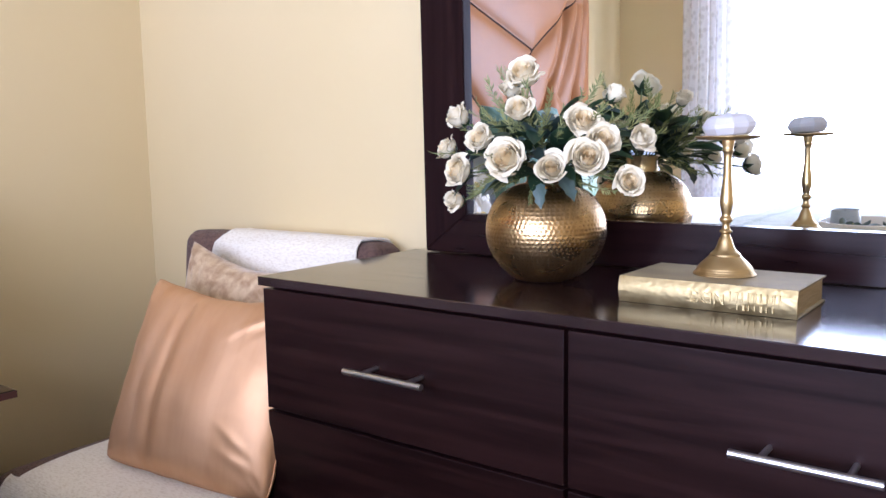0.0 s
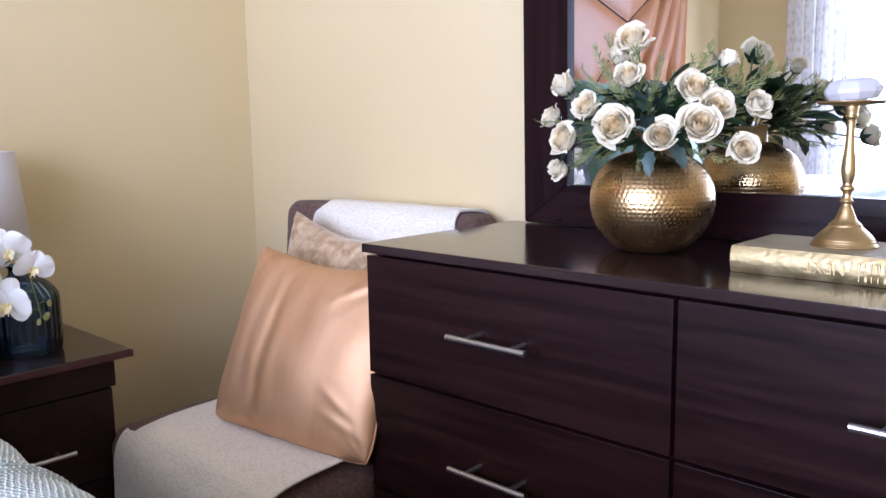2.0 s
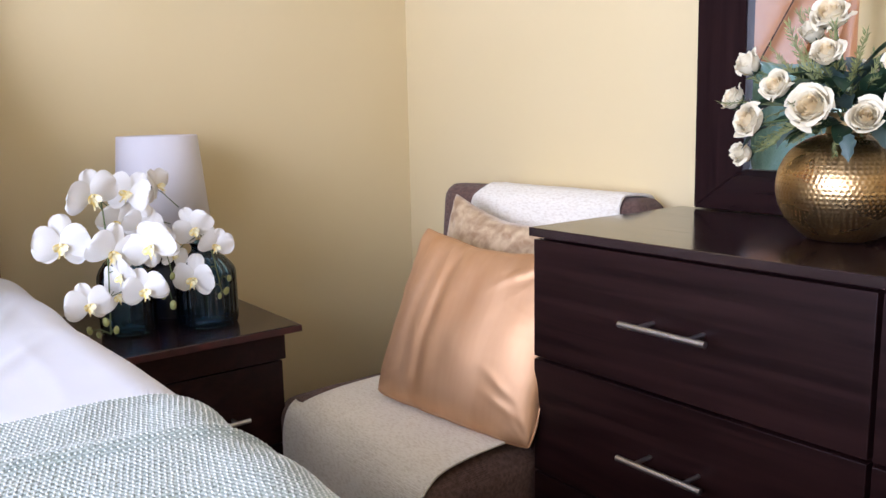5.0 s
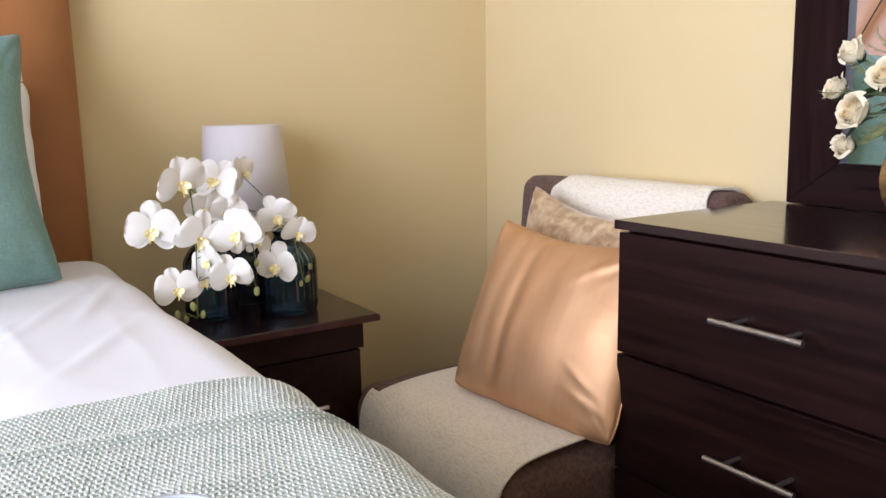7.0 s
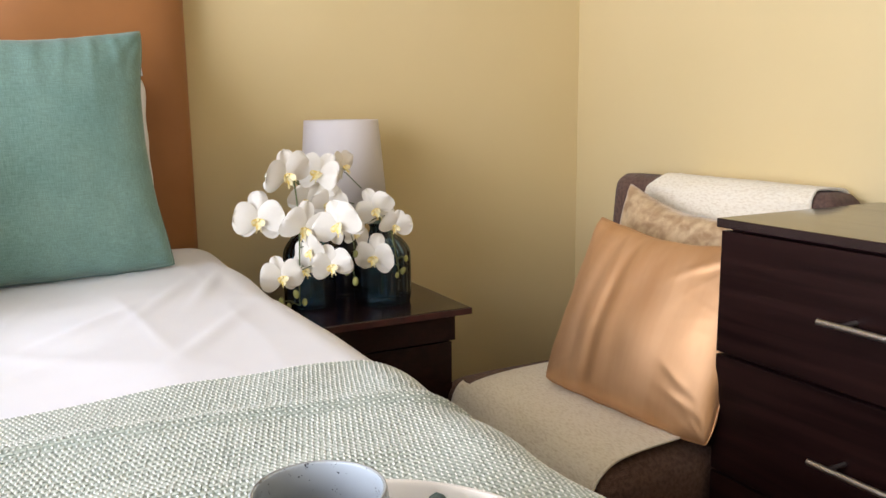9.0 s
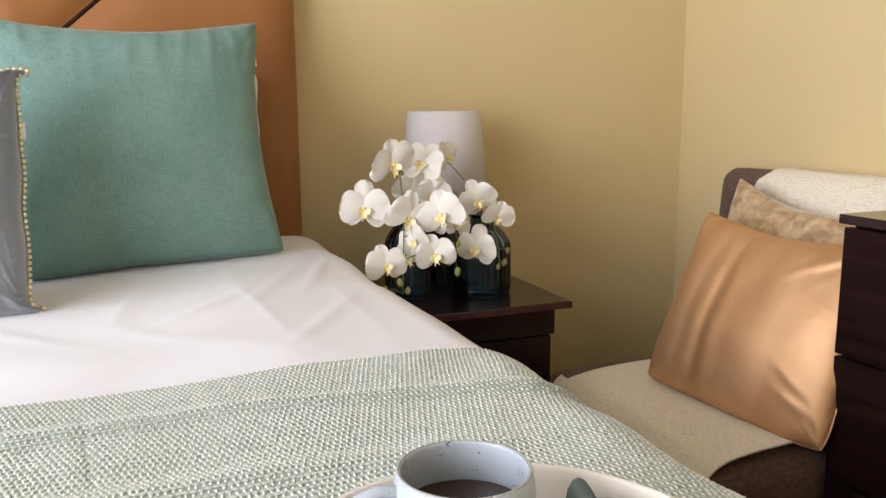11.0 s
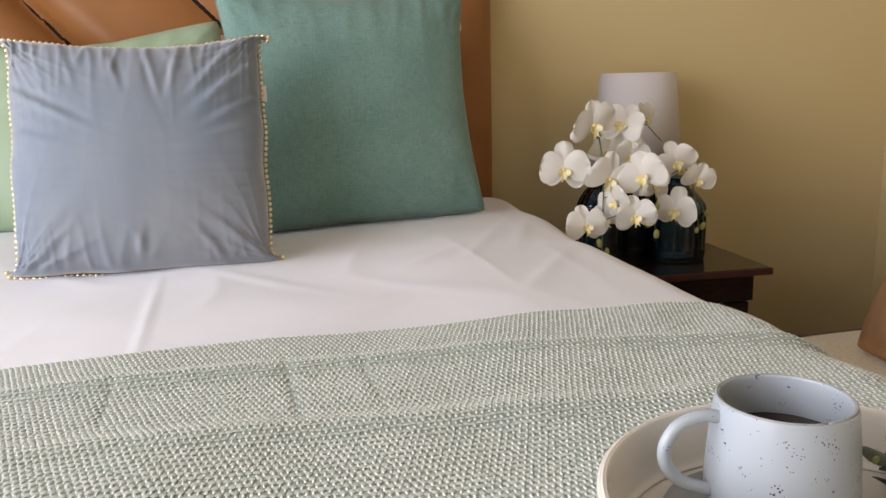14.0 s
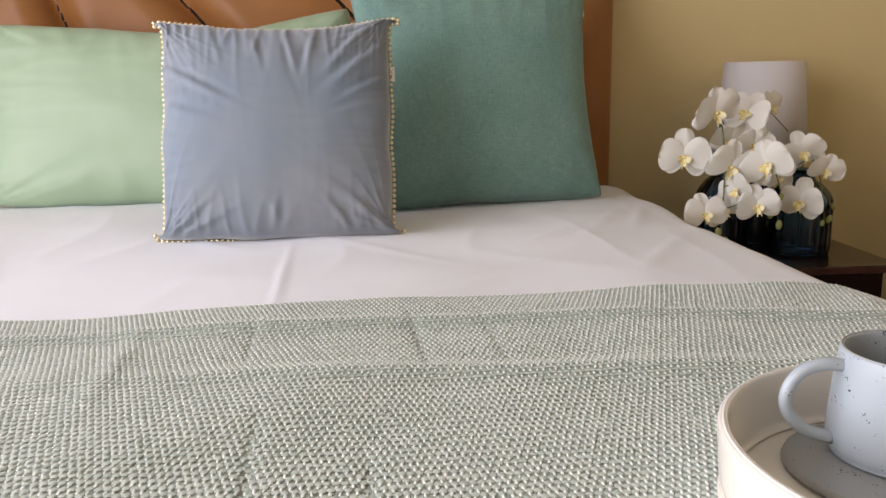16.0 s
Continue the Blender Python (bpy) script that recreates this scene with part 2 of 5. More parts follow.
def speckled(name, base, fleck, amount):
    """Glazed stoneware with small dark flecks."""
    m = mat(name, base, 0.32, color2=tuple(c * 1.06 for c in base), scale=12, coat=0.15, bump=0.01, bscale=60)
    nt = m.node_tree
    b = nt.nodes["Principled BSDF"]
    tc = nt.nodes.new("ShaderNodeTexCoord")
    v = nt.nodes.new("ShaderNodeTexVoronoi")
    v.inputs["Scale"].default_value = 470
    nt.links.new(tc.outputs["Object"], v.inputs["Vector"])
    n = nt.nodes.new("ShaderNodeTexNoise")
    n.inputs["Scale"].default_value = 95
    nt.links.new(tc.outputs["Object"], n.inputs["Vector"])
    lim = nt.nodes.new("ShaderNodeMapRange")
    lim.inputs["From Min"].default_value, lim.inputs["From Max"].default_value = 0.5, 0.72
    lim.inputs["To Min"].default_value, lim.inputs["To Max"].default_value = 0.0, amount
    nt.links.new(n.outputs["Fac"], lim.inputs["Value"])
    less = nt.nodes.new("ShaderNodeMath")
    less.operation = "LESS_THAN"
    nt.links.new(v.outputs["Distance"], less.inputs[0])
    nt.links.new(lim.outputs[0], less.inputs[1])
    mix = nt.nodes.new("ShaderNodeMix")
    mix.data_type = "RGBA"
    old = b.inputs["Base Color"].links[0].from_socket
    nt.links.new(less.outputs[0], mix.inputs["Factor"])
    nt.links.new(old, mix.inputs["A"])
    mix.inputs["B"].default_value = (*fleck, 1)
    nt.links.new(mix.outputs["Result"], b.inputs["Base Color"])
    return m


STONE = speckled("speckled_stoneware", (0.385, 0.43, 0.47), (0.05, 0.05, 0.06), 0.42)
STONE_D = speckled("grey_stoneware", (0.31, 0.32, 0.315), (0.10, 0.10, 0.10), 0.42)


HAMMER = mat("hammered_brass", (0.57, 0.40, 0.19), 0.21, 1.0, color2=(0.33, 0.21, 0.085), scale=11, detail=7, stretch=(1, 1, 2.2), distort=0.4, rough2=0.36, bump=0.02, bscale=240)
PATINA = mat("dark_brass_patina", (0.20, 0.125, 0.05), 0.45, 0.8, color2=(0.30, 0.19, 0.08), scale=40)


def blue_glass():
    """Thin tinted glass with a clear gloss."""
    m = bpy.data.materials.new("blue_glass")
    m.use_nodes = True
    nt = m.node_tree
    nt.nodes.remove(nt.nodes["Principled BSDF"])
    tr = nt.nodes.new("ShaderNodeBsdfTransparent")
    tr.inputs[0].default_value = (0.40, 0.58, 0.74, 1)
    gl = nt.nodes.new("ShaderNodeBsdfGlossy")
    gl.inputs[0].default_value, gl.inputs[1].default_value = (0.9, 0.95, 1, 1), 0.05
    fr = nt.nodes.new("ShaderNodeFresnel")
    fr.inputs[0].default_value = 1.5
    mx = nt.nodes.new("ShaderNodeMixShader")
    nt.links.new(fr.outputs[0], mx.inputs[0])
    nt.links.new(tr.outputs[0], mx.inputs[1])
    nt.links.new(gl.outputs[0], mx.inputs[2])
    nt.links.new(mx.outputs[0], nt.nodes["Material Output"].inputs[0])
    return m


BGLASS = blue_glass()


def sheer():
    """Thin white voile with an open pattern."""
    m = bpy.data.materials.new("white_voile")
    m.use_nodes = True
    nt = m.node_tree
    out = nt.nodes["Material Output"]
    nt.nodes.remove(nt.nodes["Principled BSDF"])
    d = nt.nodes.new("ShaderNodeBsdfDiffuse")
    d.inputs[0].default_value = (0.85, 0.85, 0.87, 1)
    t = nt.nodes.new("ShaderNodeBsdfTranslucent")
    t.inputs[0].default_value = (0.85, 0.85, 0.88, 1)
    a = nt.nodes.new("ShaderNodeMixShader")
    nt.links.new(d.outputs[0], a.inputs[1])
    nt.links.new(t.outputs[0], a.inputs[2])
    tr = nt.nodes.new("ShaderNodeBsdfTransparent")
    mx = nt.nodes.new("ShaderNodeMixShader")
    tc = nt.nodes.new("ShaderNodeTexCoord")
    v = nt.nodes.new("ShaderNodeTexVoronoi")
    v.inputs["Scale"].default_value = 26
    nt.links.new(tc.outputs["Object"], v.inputs["Vector"])
    mr = nt.nodes.new("ShaderNodeMapRange")
    mr.inputs["From Min"].default_value, mr.inputs["From Max"].default_value = 0.25, 0.5
    mr.inputs["To Min"].default_value, mr.inputs["To Max"].default_value = 0.72, 0.9
    nt.links.new(v.outputs["Distance"], mr.inputs["Value"])
    nt.links.new(mr.outputs[0], mx.inputs[0])
    nt.links.new(tr.outputs[0], mx.inputs[1])
    nt.links.new(a.outputs[0], mx.inputs[2])
    nt.links.new(mx.outputs[0], out.inputs[0])
    return m


SHEER = sheer()
PANE = bpy.data.materials.new("window_glass")
PANE.use_nodes = True
PANE.node_tree.nodes["Principled BSDF"].inputs["Transmission Weight"].default_value = 1.0
PANE.node_tree.nodes["Principled BSDF"].inputs["Roughness"].default_value = 0.0


# ---- building helpers ----
def placed(ob):
    """The pose of an object in the world, by its chain of parents."""
    m = ob.matrix_basis
    return placed(ob.parent) @ ob.matrix_parent_inverse @ m if ob.parent else m.copy()


def link_mesh(name, me, material, parent=None, label="", smooth=True, m=None):
    """Links a mesh at the world pose m, under its parent."""
    if not me.materials:
        me.materials.append(material)
    if smooth:
        me.polygons.foreach_set("use_smooth", [True] * len(me.polygons))
    ob = new(name, me)
    if m is not None:
        ob.matrix_basis = m
    if parent is not None:
        ob.parent = parent
        ob.matrix_parent_inverse = placed(parent).inverted()
    if label:
        ob["label"] = label
    return ob


def part(name, bm, material, parent=None, label="", smooth=False, m=None):
    me = bpy.data.meshes.new(name)
    bm.normal_update()
    bm.to_mesh(me)
    bm.free()
    return link_mesh(name, me, material, parent, label, smooth, m)


def thing(name, label, category, m=None, group="", kind=""):
    ob = new(name)
    ob.empty_display_size = 0.05
    if m is not None:
        ob.matrix_basis = m
    return tagged(ob, label, category, group, kind)


def box(x0, x1, y0, y1, z0, z1, bevel=0.0, seg=2):
    bm = bmesh.new()
    bmesh.ops.create_cube(bm, size=1)
    bmesh.ops.scale(bm, vec=(x1 - x0, y1 - y0, z1 - z0), verts=bm.verts)
    bmesh.ops.translate(bm, vec=((x0 + x1) / 2, (y0 + y1) / 2, (z0 + z1) / 2), verts=bm.verts)
    if bevel:
        bmesh.ops.bevel(bm, geom=bm.edges[:], offset=bevel, segments=seg, affect="EDGES", profile=0.5)
    return bm


def sheet(P, close_u=False):
    """A mesh from an array of points (n, k, 3)."""
    n, k, _ = P.shape
    faces = []
    for i in range(n if close_u else n - 1):
        j = (i + 1) % n
        for c in range(k - 1):
            faces.append((i * k + c, j * k + c, j * k + c + 1, i * k + c + 1))
    me = bpy.data.meshes.new("sheet")
    me.from_pydata(P.reshape(-1, 3).tolist(), [], faces)
    me.update()
    return me


def lathe(profile, seg=48, wobble=0.0):
    """A turned body from (radius, height) pairs."""
    prof = np.array(profile)
    a = np.linspace(0, 2 * math.pi, seg, endpoint=False)
    rr = 1 + wobble * np.sin(3 * a + 0.7)
    P = np.stack([np.outer(np.cos(a) * rr, prof[:, 0]), np.outer(np.sin(a) * rr, prof[:, 0]), np.outer(np.ones(seg), prof[:, 1])], axis=-1)
    return sheet(P, close_u=True)


def smooth_profile(points, steps=8):
    """A finer profile through the given points."""
    p = np.array(points, float)
    q = np.vstack([2 * p[0] - p[1], p, 2 * p[-1] - p[-2]])
    out = []
    for i in range(1, len(q) - 2):
        for s in range(steps):
            t = s / steps
            out.append(0.5 * (2 * q[i] + (q[i + 1] - q[i - 1]) * t + (2 * q[i - 1] - 5 * q[i] + 4 * q[i + 1] - q[i + 2]) * t * t
                              + (3 * q[i] - q[i - 1] - 3 * q[i + 1] + q[i + 2]) * t ** 3))
    out.append(p[-1])
    return np.array(out)


def tube(points, radius, seg=8, taper=1.0):
    """A round tube along points, with a frame that does not twist."""
    pts = [Vector(p) for p in points]
    n = len(pts)
    rings, s = [], None
    for i, p in enumerate(pts):
        d = (pts[min(i + 1, n - 1)] - pts[max(i - 1, 0)]).normalized()
        if s is None:
            s = d.orthogonal().normalized()
        else:
            s = (s - d * s.dot(d)).normalized()
        u = s.cross(d)
        r = radius * (1 + (taper - 1) * i / max(1, n - 1))
        rings.append([p + (s * math.cos(2 * math.pi * k / seg) + u * math.sin(2 * math.pi * k / seg)) * r for k in range(seg)])
    bm = bmesh.new()
    vs = [[bm.verts.new(v) for v in ring] for ring in rings]
    for i in range(n - 1):
        for k in range(seg):
            bm.faces.new((vs[i][k], vs[i][(k + 1) % seg], vs[i + 1][(k + 1) % seg], vs[i + 1][k]))
    bm.faces.new(vs[0][::-1])
    bm.faces.new(vs[-1])
    bmesh.ops.recalc_face_normals(bm, faces=bm.faces)
    return bm


def frame_of(origin, right, up):
    """A pose whose x is right, y is up and z faces out."""
    r = Vector(right).normalized()
    u = Vector(up)
    u = (u - r * u.dot(r)).normalized()
    m = Matrix((r, u, r.cross(u))).transposed().to_4x4()
    m.translation = origin
    return m


def fnoise(x, y, z=0.0):
    return noise.noise((x, y, z))


# ---- the room ----
X0, X1, Y0, Y1, TOP = -2.30, 1.90, -1.99, 1.49, 2.50
tagged(part("floor", box(X0 - 0.2, X1 + 0.2, Y0 - 0.2, Y1 + 0.2, -0.1, 0.0), FLOOR), "brown wooden bedroom floor", "floor", kind="structure")
tagged(part("ceiling", box(X0 - 0.2, X1 + 0.2, Y0 - 0.2, Y1 + 0.2, TOP, TOP + 0.1), CEIL), "plain white painted ceiling", "ceiling", kind="structure")
tagged(part("wall_west", box(X0 - 0.2, X0, Y0 - 0.2, Y1 + 0.2, 0, TOP), WALL), "cream-yellow painted wall behind the bed", "wall", kind="structure")
tagged(part("wall_north", box(X0, X1 + 0.2, Y1, Y1 + 0.2, 0, TOP), WALL), "cream-yellow painted wall behind the dresser", "wall", kind="structure")
tagged(part("wall_east", box(X1, X1 + 0.2, Y0, Y1, 0, TOP), WALL), "cream-yellow painted plain wall", "wall", kind="structure")
# east of about x -0.75 the window is unseen, widened to brighten wall_west
WX0, WX1, WZ0, WZ1 = -1.56, 1.45, 0.46, 2.12
south = thing("wall_south", "cream-yellow painted wall with a wide window", "wall", kind="structure")
part("wall_below", box(X0, X1 + 0.2, Y0 - 0.2, Y0, 0, WZ0), WALL, south)
part("wall_above", box(X0, X1 + 0.2, Y0 - 0.2, Y0, WZ1, TOP), WALL, south)
part("wall_side", box(X0, WX0, Y0 - 0.2, Y0, WZ0, WZ1), WALL, south)
part("wall_side", box(WX1, X1 + 0.2, Y0 - 0.2, Y0, WZ0, WZ1), WALL, south)
win = thing("window_1", "wide bright window with white frame", "window", kind="structure")
for a, b in ((WX0, WX0 + 0.05), (WX1 - 0.05, WX1), (-0.585, -0.535), (0.425, 0.475)):
    part("window_frame", box(a, b, Y0 - 0.16, Y0 - 0.11, WZ0, WZ1, 0.004), TRIM, win)
for a, b in ((WZ0, WZ0 + 0.05), (WZ1 - 0.05, WZ1)):
    part("window_frame", box(WX0 + 0.05, WX1 - 0.05, Y0 - 0.155, Y0 - 0.115, a, b, 0.004), TRIM, win)
part("window_sill", box(WX0 - 0.03, WX1 + 0.03, Y0 - 0.10, Y0 + 0.05, WZ0 - 0.03, WZ0 - 0.003, 0.005), TRIM, win)
for a, b in ((WX0 + 0.05, -0.585), (-0.535, 0.425), (0.475, WX1 - 0.05)):
    pane = part("pane", box(a, b, Y0 - 0.14, Y0 - 0.135, WZ0 + 0.05, WZ1 - 0.05), PANE, win)
    pane.visible_shadow = False
base = thing("baseboard", "narrow painted baseboard along the walls", "baseboard", kind="structure")
part("board", box(X0, X0 + 0.012, Y0, Y1, 0, 0.08, 0.003), TRIM, base)
part("board", box(X0 + 0.013, X1 - 0.013, Y1 - 0.012, Y1, 0, 0.08, 0.003), TRIM, base)
part("board", box(X0 + 0.013, X1 - 0.013, Y0, Y0 + 0.012, 0, 0.08, 0.003), TRIM, base)
part("board", box(X1 - 0.012, X1, Y0, Y1, 0, 0.08, 0.003), TRIM, base)


def curtain(x0, x1, folds, seed):
    """A gathered sheer curtain hanging from its rod to the floor."""
    n, k = 160, 24
    P = np.zeros((n, k, 3))
    for i in range(n):
        u = i / (n - 1)
        for j in range(k):
            v = j / (k - 1)
            w = 0.016 + 0.014 * v
            P[i, j] = (x0 + (x1 - x0) * u + 0.008 * math.sin(u * 19 + v * 3), Y0 + 0.10 + w * math.sin(u * folds * 2 * math.pi + 1.2 * fnoise(u * 4, v * 2, seed))
                       + 0.01 * fnoise(u * 6, v * 3, seed + 5), 2.26 - v * 2.24)
    return sheet(P)


for x0, x1, f, s in ((-1.86, -1.40, 9, 1), (1.25, 1.72, 9, 7)):
    c = thing("curtain", "sheer white patterned voile curtain beside the window", "curtain", pose(x0, Y0 + 0.1, 0), group="window curtains")
    link_mesh("voile", curtain(x0, x1, f, s), SHEER, c)
rod = thing("curtain_rod", "slim steel curtain rod above the window", "curtain rod", pose(-0.06, Y0 + 0.1, 2.27))
part("pole", tube([(-1.95, Y0 + 0.1, 2.27), (1.82, Y0 + 0.1, 2.27)], 0.011, 12), STEEL, rod, smooth=True)
for x in (-1.9, 1.77):
    part("bracket", box(x - 0.01, x + 0.01, Y0, Y0 + 0.1, 2.255, 2.285, 0.003), STEEL, rod)


# ---- dresser with mirror ----
def bar_handle(x, y_face, z, length, parent, along="x", out=0.045):
    """A steel bar handle on two posts."""
    h = new("handle")
    h.matrix_basis = pose(x, y_face, z)
    h.parent = parent
    h.matrix_parent_inverse = placed(parent).inverted()
    h["label"] = "brushed steel bar handle"
    a, p = length / 2, length * 0.29
    if along == "x":
        part("bar", tube([(x - a, y_face - out, z), (x - a + 0.002, y_face - out, z), (x + a, y_face - out, z)], 0.0055, 14), STEEL, h, smooth=False)
        for s in (-p, p):
            part("post", tube([(x + s, y_face - out, z), (x + s, y_face + 0.002, z)], 0.004, 10), STEEL, h, smooth=False)
    else:
        part("bar", tube([(x + out, y_face - a, z), (x + out, y_face + a, z)], 0.0055, 14), STEEL, h, smooth=False)
        for s in (-p, p):
            part("post", tube([(x + out, y_face + s, z), (x - 0.002, y_face + s, z)], 0.004, 10), STEEL, h, smooth=False)
    return h


DX0, DX1, DY0, DY1, DZ = -1.205, 0.093, 0.994, 1.462, 0.80
dresser = thing("dresser", "dark mahogany six-drawer dresser with glossy top", "dresser", pose((DX0 + DX1) / 2, 1.22, 0))
part("top", box(DX0, DX1, DY0, DY1, DZ - 0.017, DZ, 0.0016), WOOD_TOP, dresser, "glossy dark mahogany top")
part("body", box(DX0 + 0.012, DX1 - 0.012, DY0 + 0.028, DY1 - 0.004, 0.06, DZ - 0.019), WOOD_V, dresser)
part("plinth", box(DX0 + 0.03, DX1 - 0.03, DY0 + 0.05, DY1 - 0.02, 0.0, 0.058), WOOD, dresser)
MID = -0.5565
for row, (z0, z1) in enumerate(((0.5475, 0.777), (0.3135, 0.5415), (0.068, 0.3075))):
    for x0, x1, hx in ((DX0 + 0.008, MID - 0.0035, -0.866), (MID + 0.0035, DX1 - 0.008, -0.23)):
        d = part("drawer", box(x0, x1, DY0 + 0.006, DY0 + 0.026, z0, z1, 0.0012), WOOD, dresser)
        bar_handle(hx, DY0 + 0.006, 0.667 - 0.2345 * row, 0.166, d)

# the mirror leans a little into the room
MX0, MX1, MZ0, MZ1 = -1.158, 0.046, 0.8025, 1.86
LEANING = Matrix.Translation((0, 1.462, MZ0)) @ Matrix.Rotation(radians(0.75), 4, "X") @ Matrix.Translation((0, -1.462, -MZ0))
mirror = thing("dresser_mirror", "large mirror in a wide dark mahogany frame", "mirror", pose((MX0 + MX1) / 2, 1.46, MZ0))
W_F, YF = 0.115, 1.444


def mitred(pts, y0, y1):
    """A frame rail with mitred ends and softened edges."""
    bm = bmesh.new()
    lo = [bm.verts.new((x, y0, z)) for x, z in pts]
    hi = [bm.verts.new((x, y1, z)) for x, z in pts]
    bm.faces.new(lo)
    bm.faces.new(hi[::-1])
    for i in range(4):
        j = (i + 1) % 4
        bm.faces.new((lo[j], lo[i], hi[i], hi[j]))
    bmesh.ops.recalc_face_normals(bm, faces=bm.faces)
    bmesh.ops.bevel(bm, geom=bm.edges[:], offset=0.0022, segments=2, affect="EDGES")
    return bm


g = 0.0004
W_B = 0.087
for pts, mt in (([(MX0, MZ0), (MX0, MZ1), (MX0 + W_F, MZ1 - W_F), (MX0 + W_F, MZ0 + W_B)], WOOD_V), ([(MX1, MZ0), (MX1, MZ1), (MX1 - W_F, MZ1 - W_F), (MX1 - W_F, MZ0 + W_B)], WOOD_V),
                ([(MX0 + g, MZ0), (MX1 - g, MZ0), (MX1 - W_F - g, MZ0 + W_B - g), (MX0 + W_F + g, MZ0 + W_B - g)], WOOD_RAIL), ([(MX0 + g, MZ1), (MX1 - g, MZ1), (MX1 - W_F - g, MZ1 - W_F + g), (MX0 + W_F + g, MZ1 - W_F + g)], WOOD)):
    part("frame_rail", mitred(pts, YF, 1.474), mt, mirror, m=LEANING)
part("glass", box(MX0 + W_F - 0.006, MX1 - W_F + 0.006, 1.4595, 1.466, MZ0 + W_B - 0.006, MZ1 - W_F + 0.006), GLASSM, mirror, "clear silvered mirror glass", m=LEANING)


# ---- gold vase with roses ----
VX, VY = -0.735, 1.252
vase = thing("gold_vase", "round hammered antique-gold metal vase on the dresser", "vase", pose(VX, VY, DZ))
prof = smooth_profile([(0.0, 0.0), (0.045, 0.0), (0.058, 0.004), (0.083, 0.026), (0.1, 0.055), (0.1055, 0.085), (0.101, 0.115), (0.084, 0.145), (0.056, 0.164), (0.034, 0.171)], 6)


def dimpled(profile, pitch, radius, depth, seg=420):
    """A turned body beaten with staggered rows of round dimples, dark at their floors."""
    p = np.array(profile)
    arc = np.concatenate([[0], np.cumsum(np.hypot(*np.diff(p, axis=0).T))])
    rows = 170
    t = np.linspace(0, arc[-1], rows)
    r, z = np.interp(t, arc, p[:, 0]), np.interp(t, arc, p[:, 1])
    nr, nz = np.gradient(z, t), -np.gradient(r, t)
    a = np.linspace(0, 2 * math.pi, seg, endpoint=False)
    rnd = np.random.RandomState(4)
    near = np.full((seg, rows), 1.0)
    step = pitch * 0.87
    for k in range(2, int(arc[-1] / step)):
        tk = k * step
        rk = np.interp(tk, arc, p[:, 0])
        count = max(6, int(round(2 * math.pi * rk / pitch)))
        # distance to the nearest dimple of this row
        u = a / (2 * math.pi) * count + 0.5 * (k % 2) + 0.12 * rnd.uniform(-1, 1)
        cell = np.floor(u).astype(int) % count
        dx = (u - np.floor(u) - 0.5 + rnd.uniform(-0.10, 0.10, count)[cell]) * pitch
        dt = t[None, :] - tk - rnd.uniform(-0.0007, 0.0007, count)[cell][:, None]
        near = np.minimum(near, np.hypot(dx[:, None], dt))
    push = depth * np.clip(1 - (near / radius) ** 2, 0, 1)
    R_, Z_ = r[None, :] - push * nr[None, :], z[None, :] - push * nz[None, :]
    me = sheet(np.stack([np.cos(a)[:, None] * R_, np.sin(a)[:, None] * R_, Z_], axis=-1), close_u=True)
    me.materials.append(HAMMER)
    me.materials.append(PATINA)
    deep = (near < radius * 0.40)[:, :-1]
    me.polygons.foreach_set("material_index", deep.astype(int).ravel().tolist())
    return me


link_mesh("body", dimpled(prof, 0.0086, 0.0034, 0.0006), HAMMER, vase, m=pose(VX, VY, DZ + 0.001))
link_mesh("neck", lathe([(0.034, 0.168), (0.0335, 0.172), (0.0325, 0.178), (0.033, 0.2), (0.0345, 0.202), (0.0345, 0.204), (0.031, 0.204), (0.030, 0.17)], 48), BRASS, vase, "plain polished brass neck", m=pose(VX, VY, DZ + 0.001))


